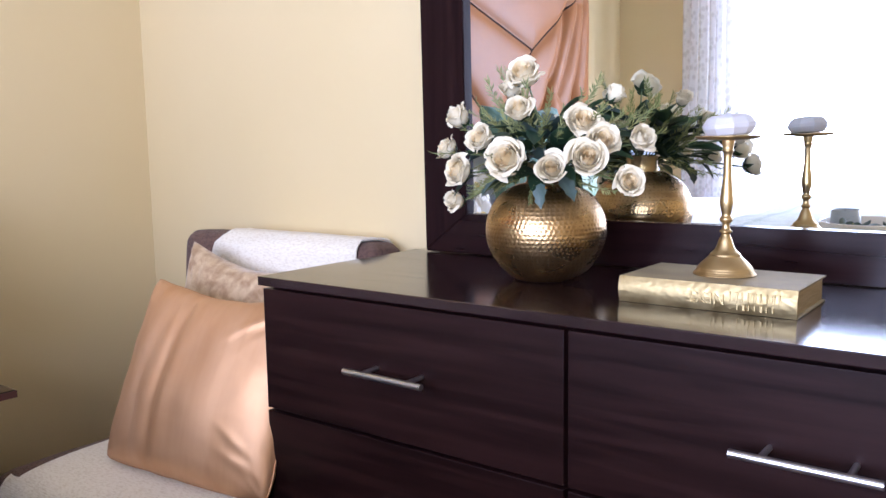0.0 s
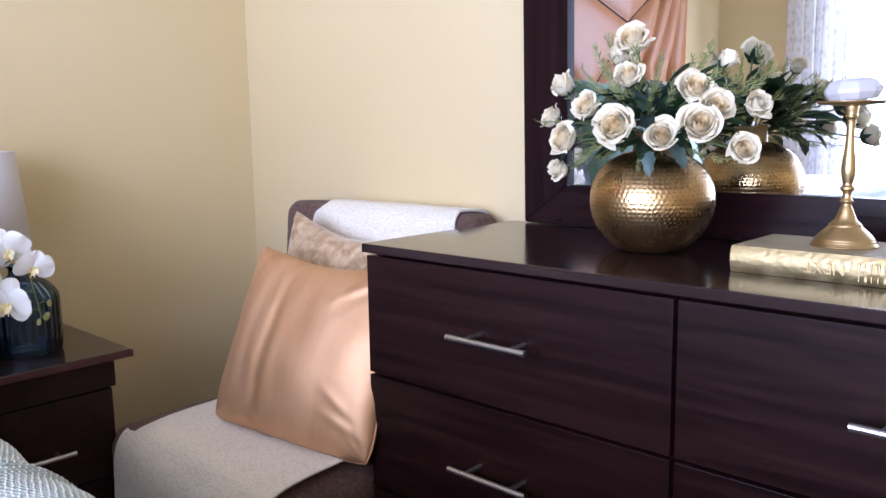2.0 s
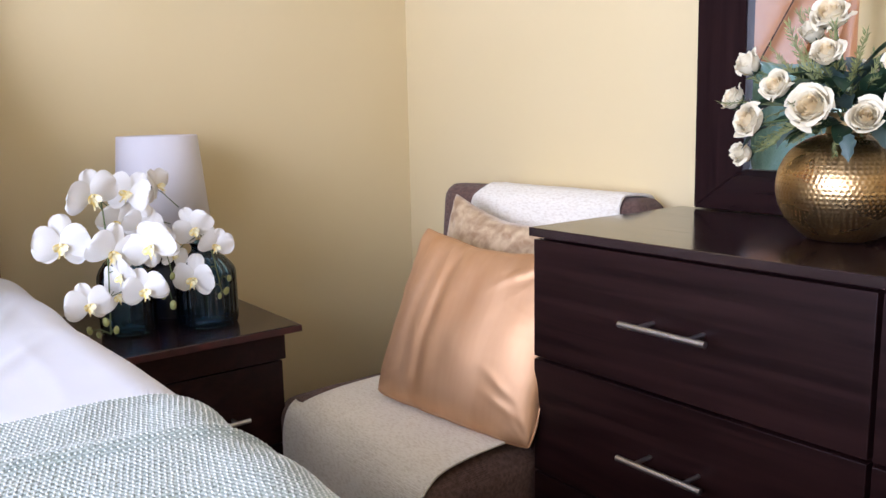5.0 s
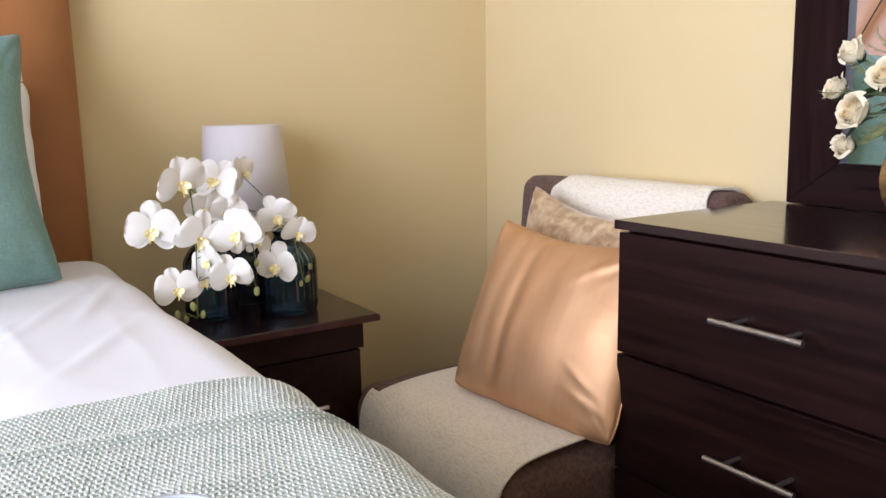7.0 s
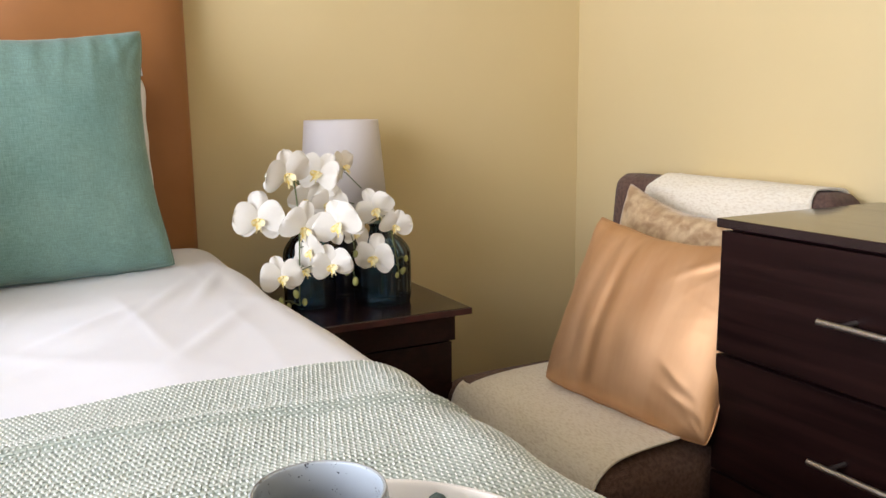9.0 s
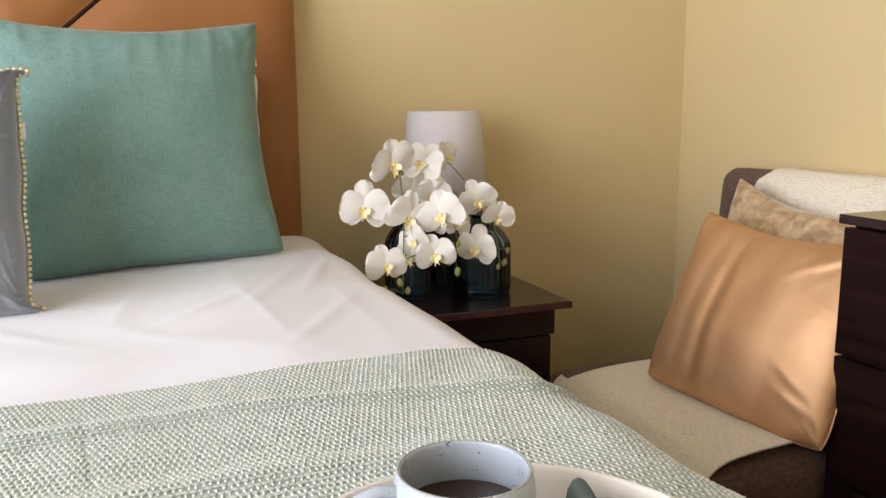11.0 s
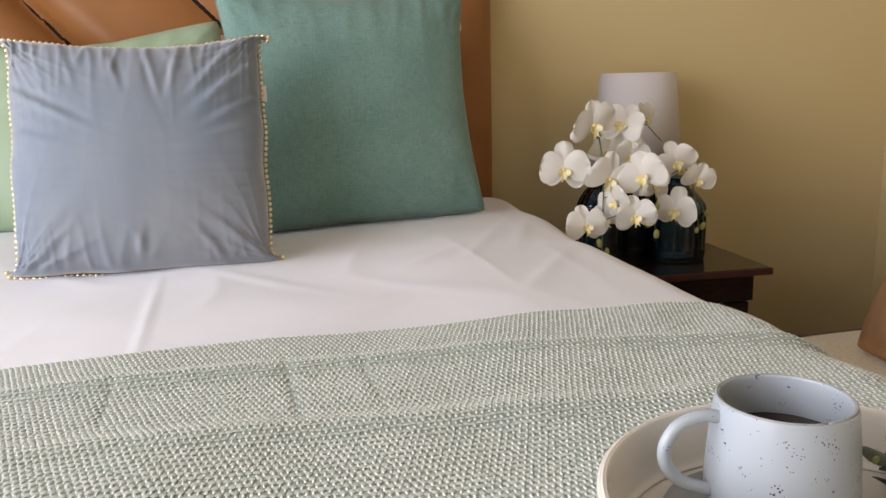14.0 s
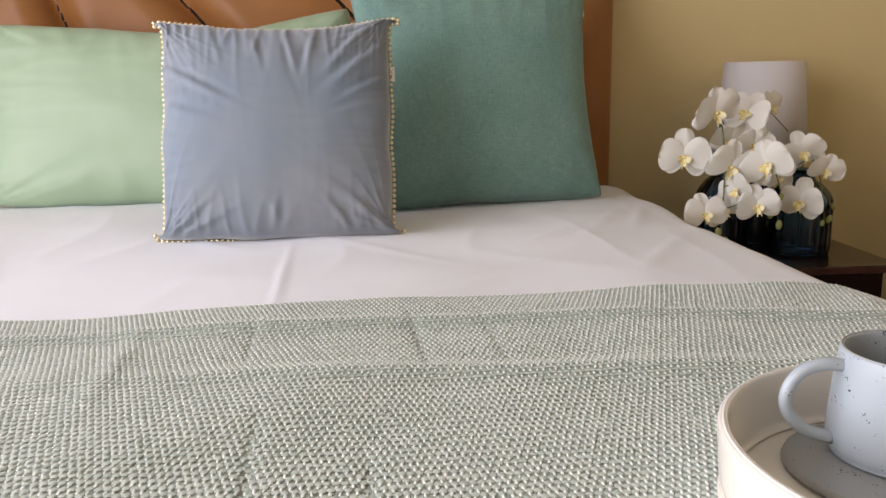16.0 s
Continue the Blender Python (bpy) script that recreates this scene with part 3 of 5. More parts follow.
def rose_mesh(seed, inner):
    """A full-blown rose of diameter 1 that opens along +z; its heart is the inner share."""
    rnd = random.Random(seed)
    V, F, M = [], [], []
    count = 29
    for k in range(count):
        t = k / (count - 1)
        a = k * 2.4 + rnd.uniform(-0.3, 0.3)
        belly = 0.045 + 0.335 * t ** 0.85 + rnd.uniform(-0.03, 0.03) * t
        h = 0.36 - 0.10 * t ** 2 + rnd.uniform(-0.055, 0.055)
        flare = -0.38 + 0.60 * t + rnd.uniform(-0.20, 0.16)
        roll = (0.012 + 0.055 * t) * rnd.uniform(0.4, 1.5)
        spread = 1.5 - 0.62 * t
        nu, nv = 11, 11
        o = len(V)
        ph = rnd.uniform(0, 6)
        for i in range(nu):
            u = -1 + 2 * i / (nu - 1)
            for j in range(nv):
                v = j / (nv - 1)
                # cupped below, folding in at the heart and out at the rim
                up = max(0.0, (v - 0.55) / 0.45)
                lip = max(0.0, (v - 0.78) / 0.22) ** 2
                wave = 1 + 0.45 * math.sin(3.2 * u + ph)
                r = belly * (math.sin(math.pi / 2 * min(1, v / 0.55)) ** 0.7 + 0.55 * flare * up ** 1.6) + roll * lip * wave + 0.016 * u * t
                top = 1 - 0.24 * u * u + 0.05 * math.sin(5 * u + ph) + 0.03 * math.sin(11 * u + 3 * ph)
                z = -0.24 + (h + 0.24) * v * (1 - (1 - top) * v) - roll * 0.9 * lip * wave
                ang = a + u * spread * math.sin(math.pi * min(0.62, 0.10 + v * 0.56))
                V.append((r * math.cos(ang), r * math.sin(ang), z))
        for i in range(nu - 1):
            for j in range(nv - 1):
                F.append((o + i * nv + j, o + (i + 1) * nv + j, o + (i + 1) * nv + j + 1, o + i * nv + j + 1))
                M.append(1 if t < inner else 0)
    me = bpy.data.meshes.new("rose")
    me.from_pydata(V, [], F)
    me.update()
    me.materials.append(ROSE)
    me.materials.append(ROSE_IN)
    me.polygons.foreach_set("material_index", M)
    return me


def calyx_mesh():
    bm = bmesh.new()
    for k in range(5):
        a = k * 2 * math.pi / 5
        p = [(0.03, -0.10), (0.16, -0.14), (0.30, -0.06), (0.36, 0.06)]
        w = [0.06, 0.09, 0.06, 0.005]
        rows = []
        for (r, z), ww in zip(p, w):
            c = Vector((math.cos(a) * r, math.sin(a) * r, z - 0.1))
            s = Vector((-math.sin(a), math.cos(a), 0)) * ww
            rows.append((bm.verts.new(c - s), bm.verts.new(c + s)))
        for i in range(3):
            bm.faces.new((rows[i][0], rows[i][1], rows[i + 1][1], rows[i + 1][0]))
    bmesh.ops.create_cone(bm, cap_ends=True, segments=10, radius1=0.05, radius2=0.14, depth=0.16, matrix=Matrix.Translation((0, 0, -0.2)))
    me = bpy.data.meshes.new("calyx")
    bm.to_mesh(me)
    bm.free()
    me.materials.append(LEAF)
    return me


ROSES = [rose_mesh(11 + i, inner) for i, inner in enumerate((0.5, 0.4, 0.3, 0.0))]
CALYX = calyx_mesh()


def leaf_mesh(name, length, width, fold, droop, material, lobes=0):
    """A pointed leaf along +y with a folded midrib."""
    nu, nv = 5, 9
    P = np.zeros((nv, nu, 3))
    for j in range(nv):
        v = j / (nv - 1)
        w = width * math.sin(math.pi * v ** 0.8) ** 0.8 + 0.0008
        if lobes:
            w *= 1 + 0.22 * math.sin(v * lobes * 2 * math.pi)
        for i in range(nu):
            u = -1 + 2 * i / (nu - 1)
            P[j, i] = (u * w, length * v, abs(u) * w * fold - droop * v * v * length + 0.04 * length * math.sin(6 * v + 2 * u) * 0.3)
    me = sheet(P)
    me.name = name
    me.materials.append(material)
    return me


def sprig_mesh(length, pairs, seed):
    """A stalk with many narrow leaves, along +y."""
    rnd = random.Random(seed)
    bm = tube([(0.06 * length * math.sin(3 * t), length * t, -0.1 * length * t * t) for t in np.linspace(0, 1, 7)], 0.0011, 5, 0.5)
    for k in range(pairs):
        t = 0.2 + 0.8 * k / pairs
        c = Vector((0.06 * length * math.sin(3 * t), length * t, -0.1 * length * t * t))
        for s in (-1, 1):
            a = rnd.uniform(0.25, 0.75) * s
            roll = rnd.uniform(-0.9, 0.9)
            d = Vector((math.sin(a), math.cos(a), roll * 0.6)).normalized()
            l = rnd.uniform(0.010, 0.020) * (1.1 - 0.4 * t)
            q = d.cross(Vector((rnd.uniform(-0.4, 0.4), 0, 1))).normalized() * l * 0.085
            vs = [bm.verts.new(c), bm.verts.new(c + d * l * 0.5 + q), bm.verts.new(c + d * l), bm.verts.new(c + d * l * 0.5 - q)]
            bm.faces.new(vs)
    me = bpy.data.meshes.new("sprig")
    bm.to_mesh(me)
    bm.free()
    me.materials.append(SPRIG)
    return me


def aim(origin, direction, roll=0.0, size=1.0, axis="Z"):
    """A pose at origin whose axis points along direction."""
    q = Vector(direction).to_track_quat(axis, "Y" if axis == "Z" else "Z")
    return Matrix.Translation(origin) @ q.to_matrix().to_4x4() @ Matrix.Rotation(roll, 4, axis) @ Matrix.Scale(size, 4)


bouquet = thing("rose_bouquet", "cream artificial roses with dark green leaves in a gold vase", "flowers", pose(VX, VY, DZ + 0.19))
HEART = Vector((VX, VY, 1.0))
# x, y, z, diameter of each bloom
BLOOMS = [(-0.748, 1.200, 1.158, 0.066), (-0.805, 1.250, 1.138, 0.046), (-0.720, 1.140, 1.096, 0.054), (-0.887, 1.200, 1.090, 0.050), (-0.799, 1.140, 1.050, 0.057),
          (-0.915, 1.200, 1.033, 0.053), (-0.847, 1.140, 0.996, 0.063), (-0.715, 1.090, 1.016, 0.075), (-0.638, 1.100, 1.001, 0.057), (-0.619, 1.170, 1.073, 0.060),
          (-0.579, 1.160, 1.042, 0.060), (-0.576, 1.100, 1.017, 0.067), (-0.542, 1.220, 1.044, 0.050), (-0.532, 1.150, 0.980, 0.053), (-0.868, 1.160, 0.940, 0.043),
          (-0.626, 1.300, 1.122, 0.040), (-0.75, 1.325, 1.075, 0.045)]
rnd = random.Random(5)
for i, (x, y, z, d) in enumerate(BLOOMS):
    p = Vector((x, y, z))
    out = (p - Vector((VX, VY + 0.02, 0.96))).normalized()
    face = (out * 1.0 + Vector((0.15, -0.55 if y < 1.28 else 0.3, 0.22))).normalized()
    if i == 0:
        face = Vector((0.1, -0.75, 0.65)).normalized()
    kind = 3 if i in (1, 3, 12, 14, 15) else (i % 3)
    size = d * (1.0 if kind != 3 else 1.2)
    m = aim(p - face * d * 0.15, face, rnd.uniform(0, 6), size)
    if kind == 3:
        m = m @ Matrix.Diagonal((0.8, 0.8, 1.15, 1))
    r = link_mesh("rose", ROSES[kind], ROSE, bouquet, m=m)
    link_mesh("calyx", CALYX, LEAF, r, m=m)
    foot = p - face * d * 0.4
    mid = (foot + Vector((VX, VY, 1.0))) * 0.5 + Vector((0, 0, 0.012)) - face * 0.02
    neckp = Vector((VX + (x - VX) * 0.08, VY + (y - VY) * 0.08, 0.985))
    part("stem", tube([neckp.lerp(mid, t * 2) if t < 0.5 else mid.lerp(foot, t * 2 - 1) for t in np.linspace(0, 1, 9)], 0.0018, 6), STEM, bouquet, smooth=True)

LEAVES = [leaf_mesh("leaf", 0.085, 0.021, 0.35, 0.25, LEAF), leaf_mesh("leaf", 0.07, 0.024, 0.25, 0.4, LEAF), leaf_mesh("leaf", 0.075, 0.019, 0.3, 0.3, LEAF_GREY, 3), leaf_mesh("leaf", 0.095, 0.017, 0.4, 0.15, LEAF)]
SPRIGS = [sprig_mesh(0.11, 24, 3), sprig_mesh(0.13, 28, 4), sprig_mesh(0.09, 20, 5)]
for i in range(84):
    a = i * 2.399
    el = rnd.uniform(-0.35, 0.75)
    d = Vector((math.cos(a) * math.cos(el) * 1.15, math.sin(a) * math.cos(el) * 0.8, math.sin(el))).normalized()
    if d.y > 0.25:
        d.z = abs(d.z) + 0.4
    start = HEART + Vector((d.x * rnd.uniform(0.01, 0.105), d.y * rnd.uniform(0.01, 0.07), rnd.uniform(-0.005, 0.06) + d.z * 0.02))
    m = aim(start, (d + Vector((0, 0, rnd.uniform(-0.3, 0.35)))).normalized(), rnd.uniform(-0.8, 0.8), rnd.uniform(0.65, 0.95), "Y")
    link_mesh("leaf", LEAVES[(i * 7) % 4], LEAF, bouquet, m=m)
for i in range(16):
    a = math.pi * (1.05 + 0.9 * i / 15)
    d = Vector((math.cos(a), 0.8 * math.sin(a), rnd.uniform(-0.35, 0.05)))
    start = Vector((VX + 0.05 * math.cos(a), VY + 0.045 * math.sin(a), 0.985 + rnd.uniform(0, 0.02)))
    link_mesh("leaf", LEAVES[(0, 1, 3)[i % 3]], LEAF, bouquet, m=aim(start, d, rnd.uniform(-0.5, 0.5), rnd.uniform(0.6, 0.85), "Y"))
    link_mesh("sprig", SPRIGS[i % 3], SPRIG, bouquet, m=aim(start, d + Vector((rnd.uniform(-0.3, 0.3), 0, -0.1)), rnd.uniform(-1, 1), rnd.uniform(0.75, 1.05), "Y"))
for x, y, z, dx, dy, dz, s in ((VX + 0.06, 1.135, 0.975, 0.15, -0.5, -0.75, 0.55), (VX - 0.03, 1.15, 0.98, -0.3, -0.7, -0.3, 0.6), (VX + 0.085, 1.15, 0.985, 0.7, -0.3, -0.5, 0.65), (VX - 0.09, 1.17, 0.985, -0.7, -0.4, -0.4, 0.7)):
    link_mesh("leaf", LEAVES[2], LEAF_GREY, bouquet, "grey-green lobed leaf", m=aim((x, y, z), (dx, dy, dz), 0.2, s, "Y"))
for i in range(40):
    a = i * 2.399 + 0.5
    el = rnd.uniform(-0.35, 1.2)
    d = Vector((math.cos(a) * math.cos(el), math.sin(a) * math.cos(el) * 0.85, math.sin(el))).normalized()
    start = HEART + Vector((d.x * 0.075, d.y * 0.05, rnd.uniform(0.0, 0.04) + 0.02 * d.z))
    link_mesh("sprig", SPRIGS[i % 3], SPRIG, bouquet, m=aim(start, d, rnd.uniform(-1, 1), rnd.uniform(0.7, 1.1), "Y"))


for i in range(14):
    a = i * 2.399 + 1.1
    el = rnd.uniform(0.75, 1.35)
    d = Vector((math.cos(a) * math.cos(el) * 1.5, math.sin(a) * math.cos(el) * 0.7, math.sin(el))).normalized()
    start = HEART + Vector((d.x * 0.10, d.y * 0.05, rnd.uniform(0.0, 0.03)))
    link_mesh("sprig", SPRIGS[i % 3], SPRIG, bouquet, m=aim(start, d, rnd.uniform(-1, 1), rnd.uniform(1.0, 1.4), "Y"))


# ---- book and candlestick ----
BX0, BX1, BY0, BY1 = -0.537, -0.283, 1.128, 1.288
book = thing("book", "closed gold foil-covered hardback book lying on the dresser", "book", pose(-0.41, 1.21, DZ))
part("cover", box(BX0, BX1, BY0 + 0.003, BY1, DZ + 0.0005, DZ + 0.0035, 0.001), COVER, book)
part("cover", box(BX0, BX1, BY0 + 0.003, BY1, DZ + 0.0365, DZ + 0.0395, 0.001), COVER, book)
n, k = 110, 22
P = np.zeros((n, k, 3))
for i in range(n):
    for j in range(k):
        v = j / (k - 1)
        P[i, j] = (BX0 + (BX1 - BX0) * i / (n - 1), BY0 + 0.003 - 0.005 * math.sin(math.pi * v) + 0.0005 * fnoise(i * 0.30, v * 8, 3) + 0.0004 * fnoise(i * 0.8, v * 17, 5), DZ + 0.0005 + 0.039 * v)
spine = link_mesh("spine", sheet(P), FOIL, book, "embossed gold spine")
bm = box(BX0 + 0.004, BX1 - 0.004, BY0 + 0.006, BY1 - 0.005, DZ + 0.0038, DZ + 0.0362)
part("page_block", bm, PAGES, book, "gilt page block")
title = bpy.data.curves.new("title", "FONT")
title.body, title.size, title.extrude, title.align_x, title.align_y = "NEXT", 0.021, 0.0014, "CENTER", "CENTER"
tob = bpy.data.objects.new("title_source", title)
scene.collection.objects.link(tob)
bpy.context.view_layer.update()
tm = bpy.data.meshes.new_from_object(tob)
bpy.data.objects.remove(tob)
link_mesh("title", tm, FOIL, spine, "raised gold title lettering", smooth=False, m=pose(-0.405, BY0 - 0.0022, DZ + 0.02, 90, 180, 0))
for x0, step, count, z0, z1 in ((-0.372, 0.0082, 9, 0.018, 0.031), (-0.362, 0.0078, 7, 0.006, 0.0145)):
    for c in range(count):
        x = x0 + c * step
        part("raised_bar", box(x, x + 0.0022 + 0.0018 * (c % 3 == 1), BY0 - 0.0030, BY0 + 0.001, DZ + z0, DZ + z1, 0.0006), FOIL, spine)

CX, CY, CZ = -0.41, 1.222, DZ + 0.0396
stick = thing("candlestick", "tall turned brass candlestick standing on the book", "candlestick", pose(CX, CY, CZ))
sp = [(0.0, 0.0), (0.0425, 0.0), (0.0435, 0.003), (0.0418, 0.0055), (0.0412, 0.007), (0.0398, 0.0095), (0.0392, 0.011), (0.036, 0.015), (0.030, 0.021), (0.0225, 0.028), (0.0222, 0.0305), (0.0145, 0.038), (0.0095, 0.052), (0.0062, 0.060),
      (0.0095, 0.064), (0.0062, 0.068), (0.0058, 0.076), (0.009, 0.080), (0.0092, 0.084), (0.0065, 0.088), (0.0085, 0.098), (0.0098, 0.108), (0.0088, 0.122), (0.0062, 0.145), (0.0055, 0.165), (0.0062, 0.178),
      (0.0085, 0.183), (0.0075, 0.187), (0.009, 0.196), (0.0085, 0.200)]
link_mesh("stem", lathe(smooth_profile(sp, 4), 40), BRASS, stick, m=pose(CX, CY, CZ))
link_mesh("drip_plate", lathe([(0.0, 0.1985), (0.02, 0.1985), (0.042, 0.2005), (0.0465, 0.2035), (0.0465, 0.2050), (0.041, 0.2028), (0.0, 0.2018)], 48), BRASS, stick, m=pose(CX, CY, CZ))
candle = thing("candle", "short white wax candle on a brass candlestick", "candle", pose(CX, CY, CZ + 0.205))
link_mesh("wax", lathe([(0.0, 0.0), (0.031, 0.0), (0.034, 0.002), (0.0405, 0.012), (0.041, 0.018), (0.034, 0.028), (0.030, 0.031), (0.024, 0.033), (0.0, 0.0345)], 9, 0.05), WAX, candle, smooth=False, m=pose(CX, CY, CZ + 0.2056, 1.0, -4.0, 20) @ Matrix.Diagonal((0.92, 0.92, 0.9, 1)))


# ---- nightstand, lamp, orchids ----
NX0, NX1, NY0, NY1, NZ = -2.285, -1.802, 0.362, 0.812, 0.524
stand = thing("nightstand", "dark mahogany nightstand with worn reddish top edge", "nightstand", pose(-2.04, 0.587, 0))
part("top", box(NX0, NX1 - 0.004, NY0, NY1 - 0.004, NZ - 0.015, NZ, 0.001), WOOD_TOP, stand)
part("edge_band", box(NX1 - 0.004, NX1, NY0, NY1, NZ - 0.017, NZ - 0.0015, 0.001), WOOD_RED, stand, "worn reddish edge band")
part("edge_band", box(NX0, NX1 - 0.005, NY1 - 0.004, NY1, NZ - 0.017, NZ - 0.0015, 0.001), WOOD_RED, stand)
part("upper_box", box(NX0 + 0.01, NX1 - 0.014, NY0 + 0.04, NY1 - 0.04, 0.444, NZ - 0.017, 0.001), WOOD, stand)
part("body", box(NX0 + 0.01, NX1 - 0.040, NY0 + 0.046, NY1 - 0.046, 0.05, 0.441, 0.001), WOOD_V, stand)
nd = part("drawer", box(NX1 - 0.038, NX1 - 0.020, NY0 + 0.047, NY1 - 0.047, 0.235, 0.4385, 0.001), WOOD, stand)
bar_handle(NX1 - 0.020, 0.587, 0.322, 0.15, nd, "y", 0.03)
nd = part("drawer", box(NX1 - 0.038, NX1 - 0.020, NY0 + 0.047, NY1 - 0.047, 0.06, 0.230, 0.001), WOOD, stand)
bar_handle(NX1 - 0.020, 0.587, 0.145, 0.15, nd, "y", 0.03)
part("plinth", box(NX0 + 0.02, NX1 - 0.06, NY0 + 0.06, NY1 - 0.06, 0.0, 0.05), WOOD, stand)

LX, LY = -2.125, 0.607
tl = thing("table_lamp", "white drum-shade table lamp with dark ceramic base", "lamp", pose(LX, LY, NZ))
link_mesh("base", lathe(smooth_profile([(0.0, 0.0), (0.055, 0.0), (0.06, 0.006), (0.065, 0.05), (0.055, 0.11), (0.03, 0.15), (0.014, 0.17), (0.012, 0.215)], 5), 40), CERAMIC_D, tl, m=pose(LX, LY, NZ + 0.001))
link_mesh("shade", lathe([(0.116, 0.205), (0.117, 0.205), (0.0955, 0.452), (0.0945, 0.453), (0.0930, 0.452), (0.1145, 0.206), (0.116, 0.205)], 64), SHADE, tl, "white tapered fabric shade", m=pose(LX, LY, NZ))
part("shade_ring", tube([(LX + 0.0938 * math.cos(a), LY + 0.0938 * math.sin(a), NZ + 0.449) for a in np.linspace(0, 2 * math.pi, 40)], 0.0014, 6), TRIM, tl, smooth=True)
part("shade_spider", tube([(LX - 0.094, LY, NZ + 0.44), (LX, LY, NZ + 0.43), (LX + 0.094, LY, NZ + 0.44)], 0.0014, 6), STEEL, tl)


def ribbed_vase(x, y, r, h, flutes, name_label):
    """A squat fluted glass vase with a narrow neck."""
    v = thing("glass_vase", name_label, "vase", pose(x, y, NZ), group="blue glass vases")
    pr = smooth_profile([(0.0, 0.004), (r * 0.85, 0.004), (r * 0.97, 0.012), (r, 0.03), (r, h * 0.55), (r * 0.95, h * 0.68), (r * 0.7, h * 0.8), (r * 0.42, h * 0.88), (r * 0.38, h * 0.95), (r * 0.48, h)], 4)
    seg = flutes * 6
    a = np.linspace(0, 2 * math.pi, seg, endpoint=False)
    fl = 1 + 0.035 * np.abs(np.sin(a * flutes / 2))
    rim = pr[::-1].copy()
    rim[:, 0] = np.maximum(0, rim[:, 0] - 0.003)
    rim[:, 1] = np.maximum(0.009, rim[:, 1])
    full = np.vstack([pr, rim])
    P = np.stack([np.outer(np.cos(a) * fl, full[:, 0]), np.outer(np.sin(a) * fl, full[:, 0]), np.outer(np.ones(seg), full[:, 1])], axis=-1)
    link_mesh("body", sheet(P, True), BGLASS, v, m=pose(x, y, NZ - 0.003))
    return v


V1, V2 = (-1.968, 0.645), (-2.02, 0.474)
ribbed_vase(*V1, 0.071, 0.205, 18, "squat ribbed blue glass vase with orchid stems")
ribbed_vase(*V2, 0.062, 0.215, 16, "ribbed blue glass vase standing nearer the bed")


def petal(bm, length, width, angle, lift, seed, material_index=0, base=0.0):
    """A broad rounded petal in the flower's face plane."""
    rnd = random.Random(seed)
    nu, nv = 9, 10
    ph = rnd.uniform(0, 6)
    rows = []
    c, s = math.cos(angle), math.sin(angle)
    for j in range(nv):
        q = j / (nv - 1)
        v = 0.5 - 0.5 * math.cos(math.pi * q)
        w = width * (math.sin(math.pi * min(0.995, max(0.02, q))) ** 0.85) * (0.62 + 0.38 * v) + 0.006
        row = []
        for i in range(nu):
            u = -1 + 2 * i / (nu - 1)
            x, y = u * w, base + length * v
            z = lift * v - 0.16 * length * v * v + 0.07 * length * math.sin(3.5 * u + ph) * v - 0.16 * w * u * u + 0.03 * length * math.sin(5 * v + ph)
            row.append(bm.verts.new((c * y - s * x, s * y + c * x, z)))
        rows.append(row)
    for j in range(nv - 1):
        for i in range(nu - 1):
            f = bm.faces.new((rows[j][i], rows[j][i + 1], rows[j + 1][i + 1], rows[j + 1][i]))
            f.material_index = material_index


def orchid_mesh(seed):
    """A moth orchid of diameter 1: three narrow sepals behind two broad cupped petals."""
    bm = bmesh.new()
    r = random.Random(seed)
    for a, l, w in ((90, 0.55, 0.215), (214, 0.52, 0.185), (326, 0.52, 0.185)):
        petal(bm, l * r.uniform(0.9, 1.08), w * r.uniform(0.9, 1.15), radians(a + r.uniform(-12, 12)), r.uniform(-0.16, 0.10), seed * 7 + a)
    for a in (16, 164):
        petal(bm, 0.53 * r.uniform(0.93, 1.05), r.uniform(0.37, 0.43), radians(a + r.uniform(-10, 10)), r.uniform(0.05, 0.30), seed * 5 + a)
    me = bpy.data.meshes.new("orchid")
    bm.to_mesh(me)
    bm.free()
    me.materials.append(ORCHID)
    return me


def lip_mesh():
    bm = bmesh.new()
    for a, l, w in ((270, 0.17, 0.060), (205, 0.14, 0.075), (335, 0.14, 0.075), (258, 0.24, 0.012), (284, 0.23, 0.012)):
        petal(bm, l, w, radians(a), 0.20, a)
    bmesh.ops.create_icosphere(bm, subdivisions=1, radius=0.045, matrix=Matrix.Translation((0, 0.012, 0.05)))
    me = bpy.data.meshes.new("lip")
    bm.to_mesh(me)
    bm.free()
    me.materials.append(LIP)
    return me


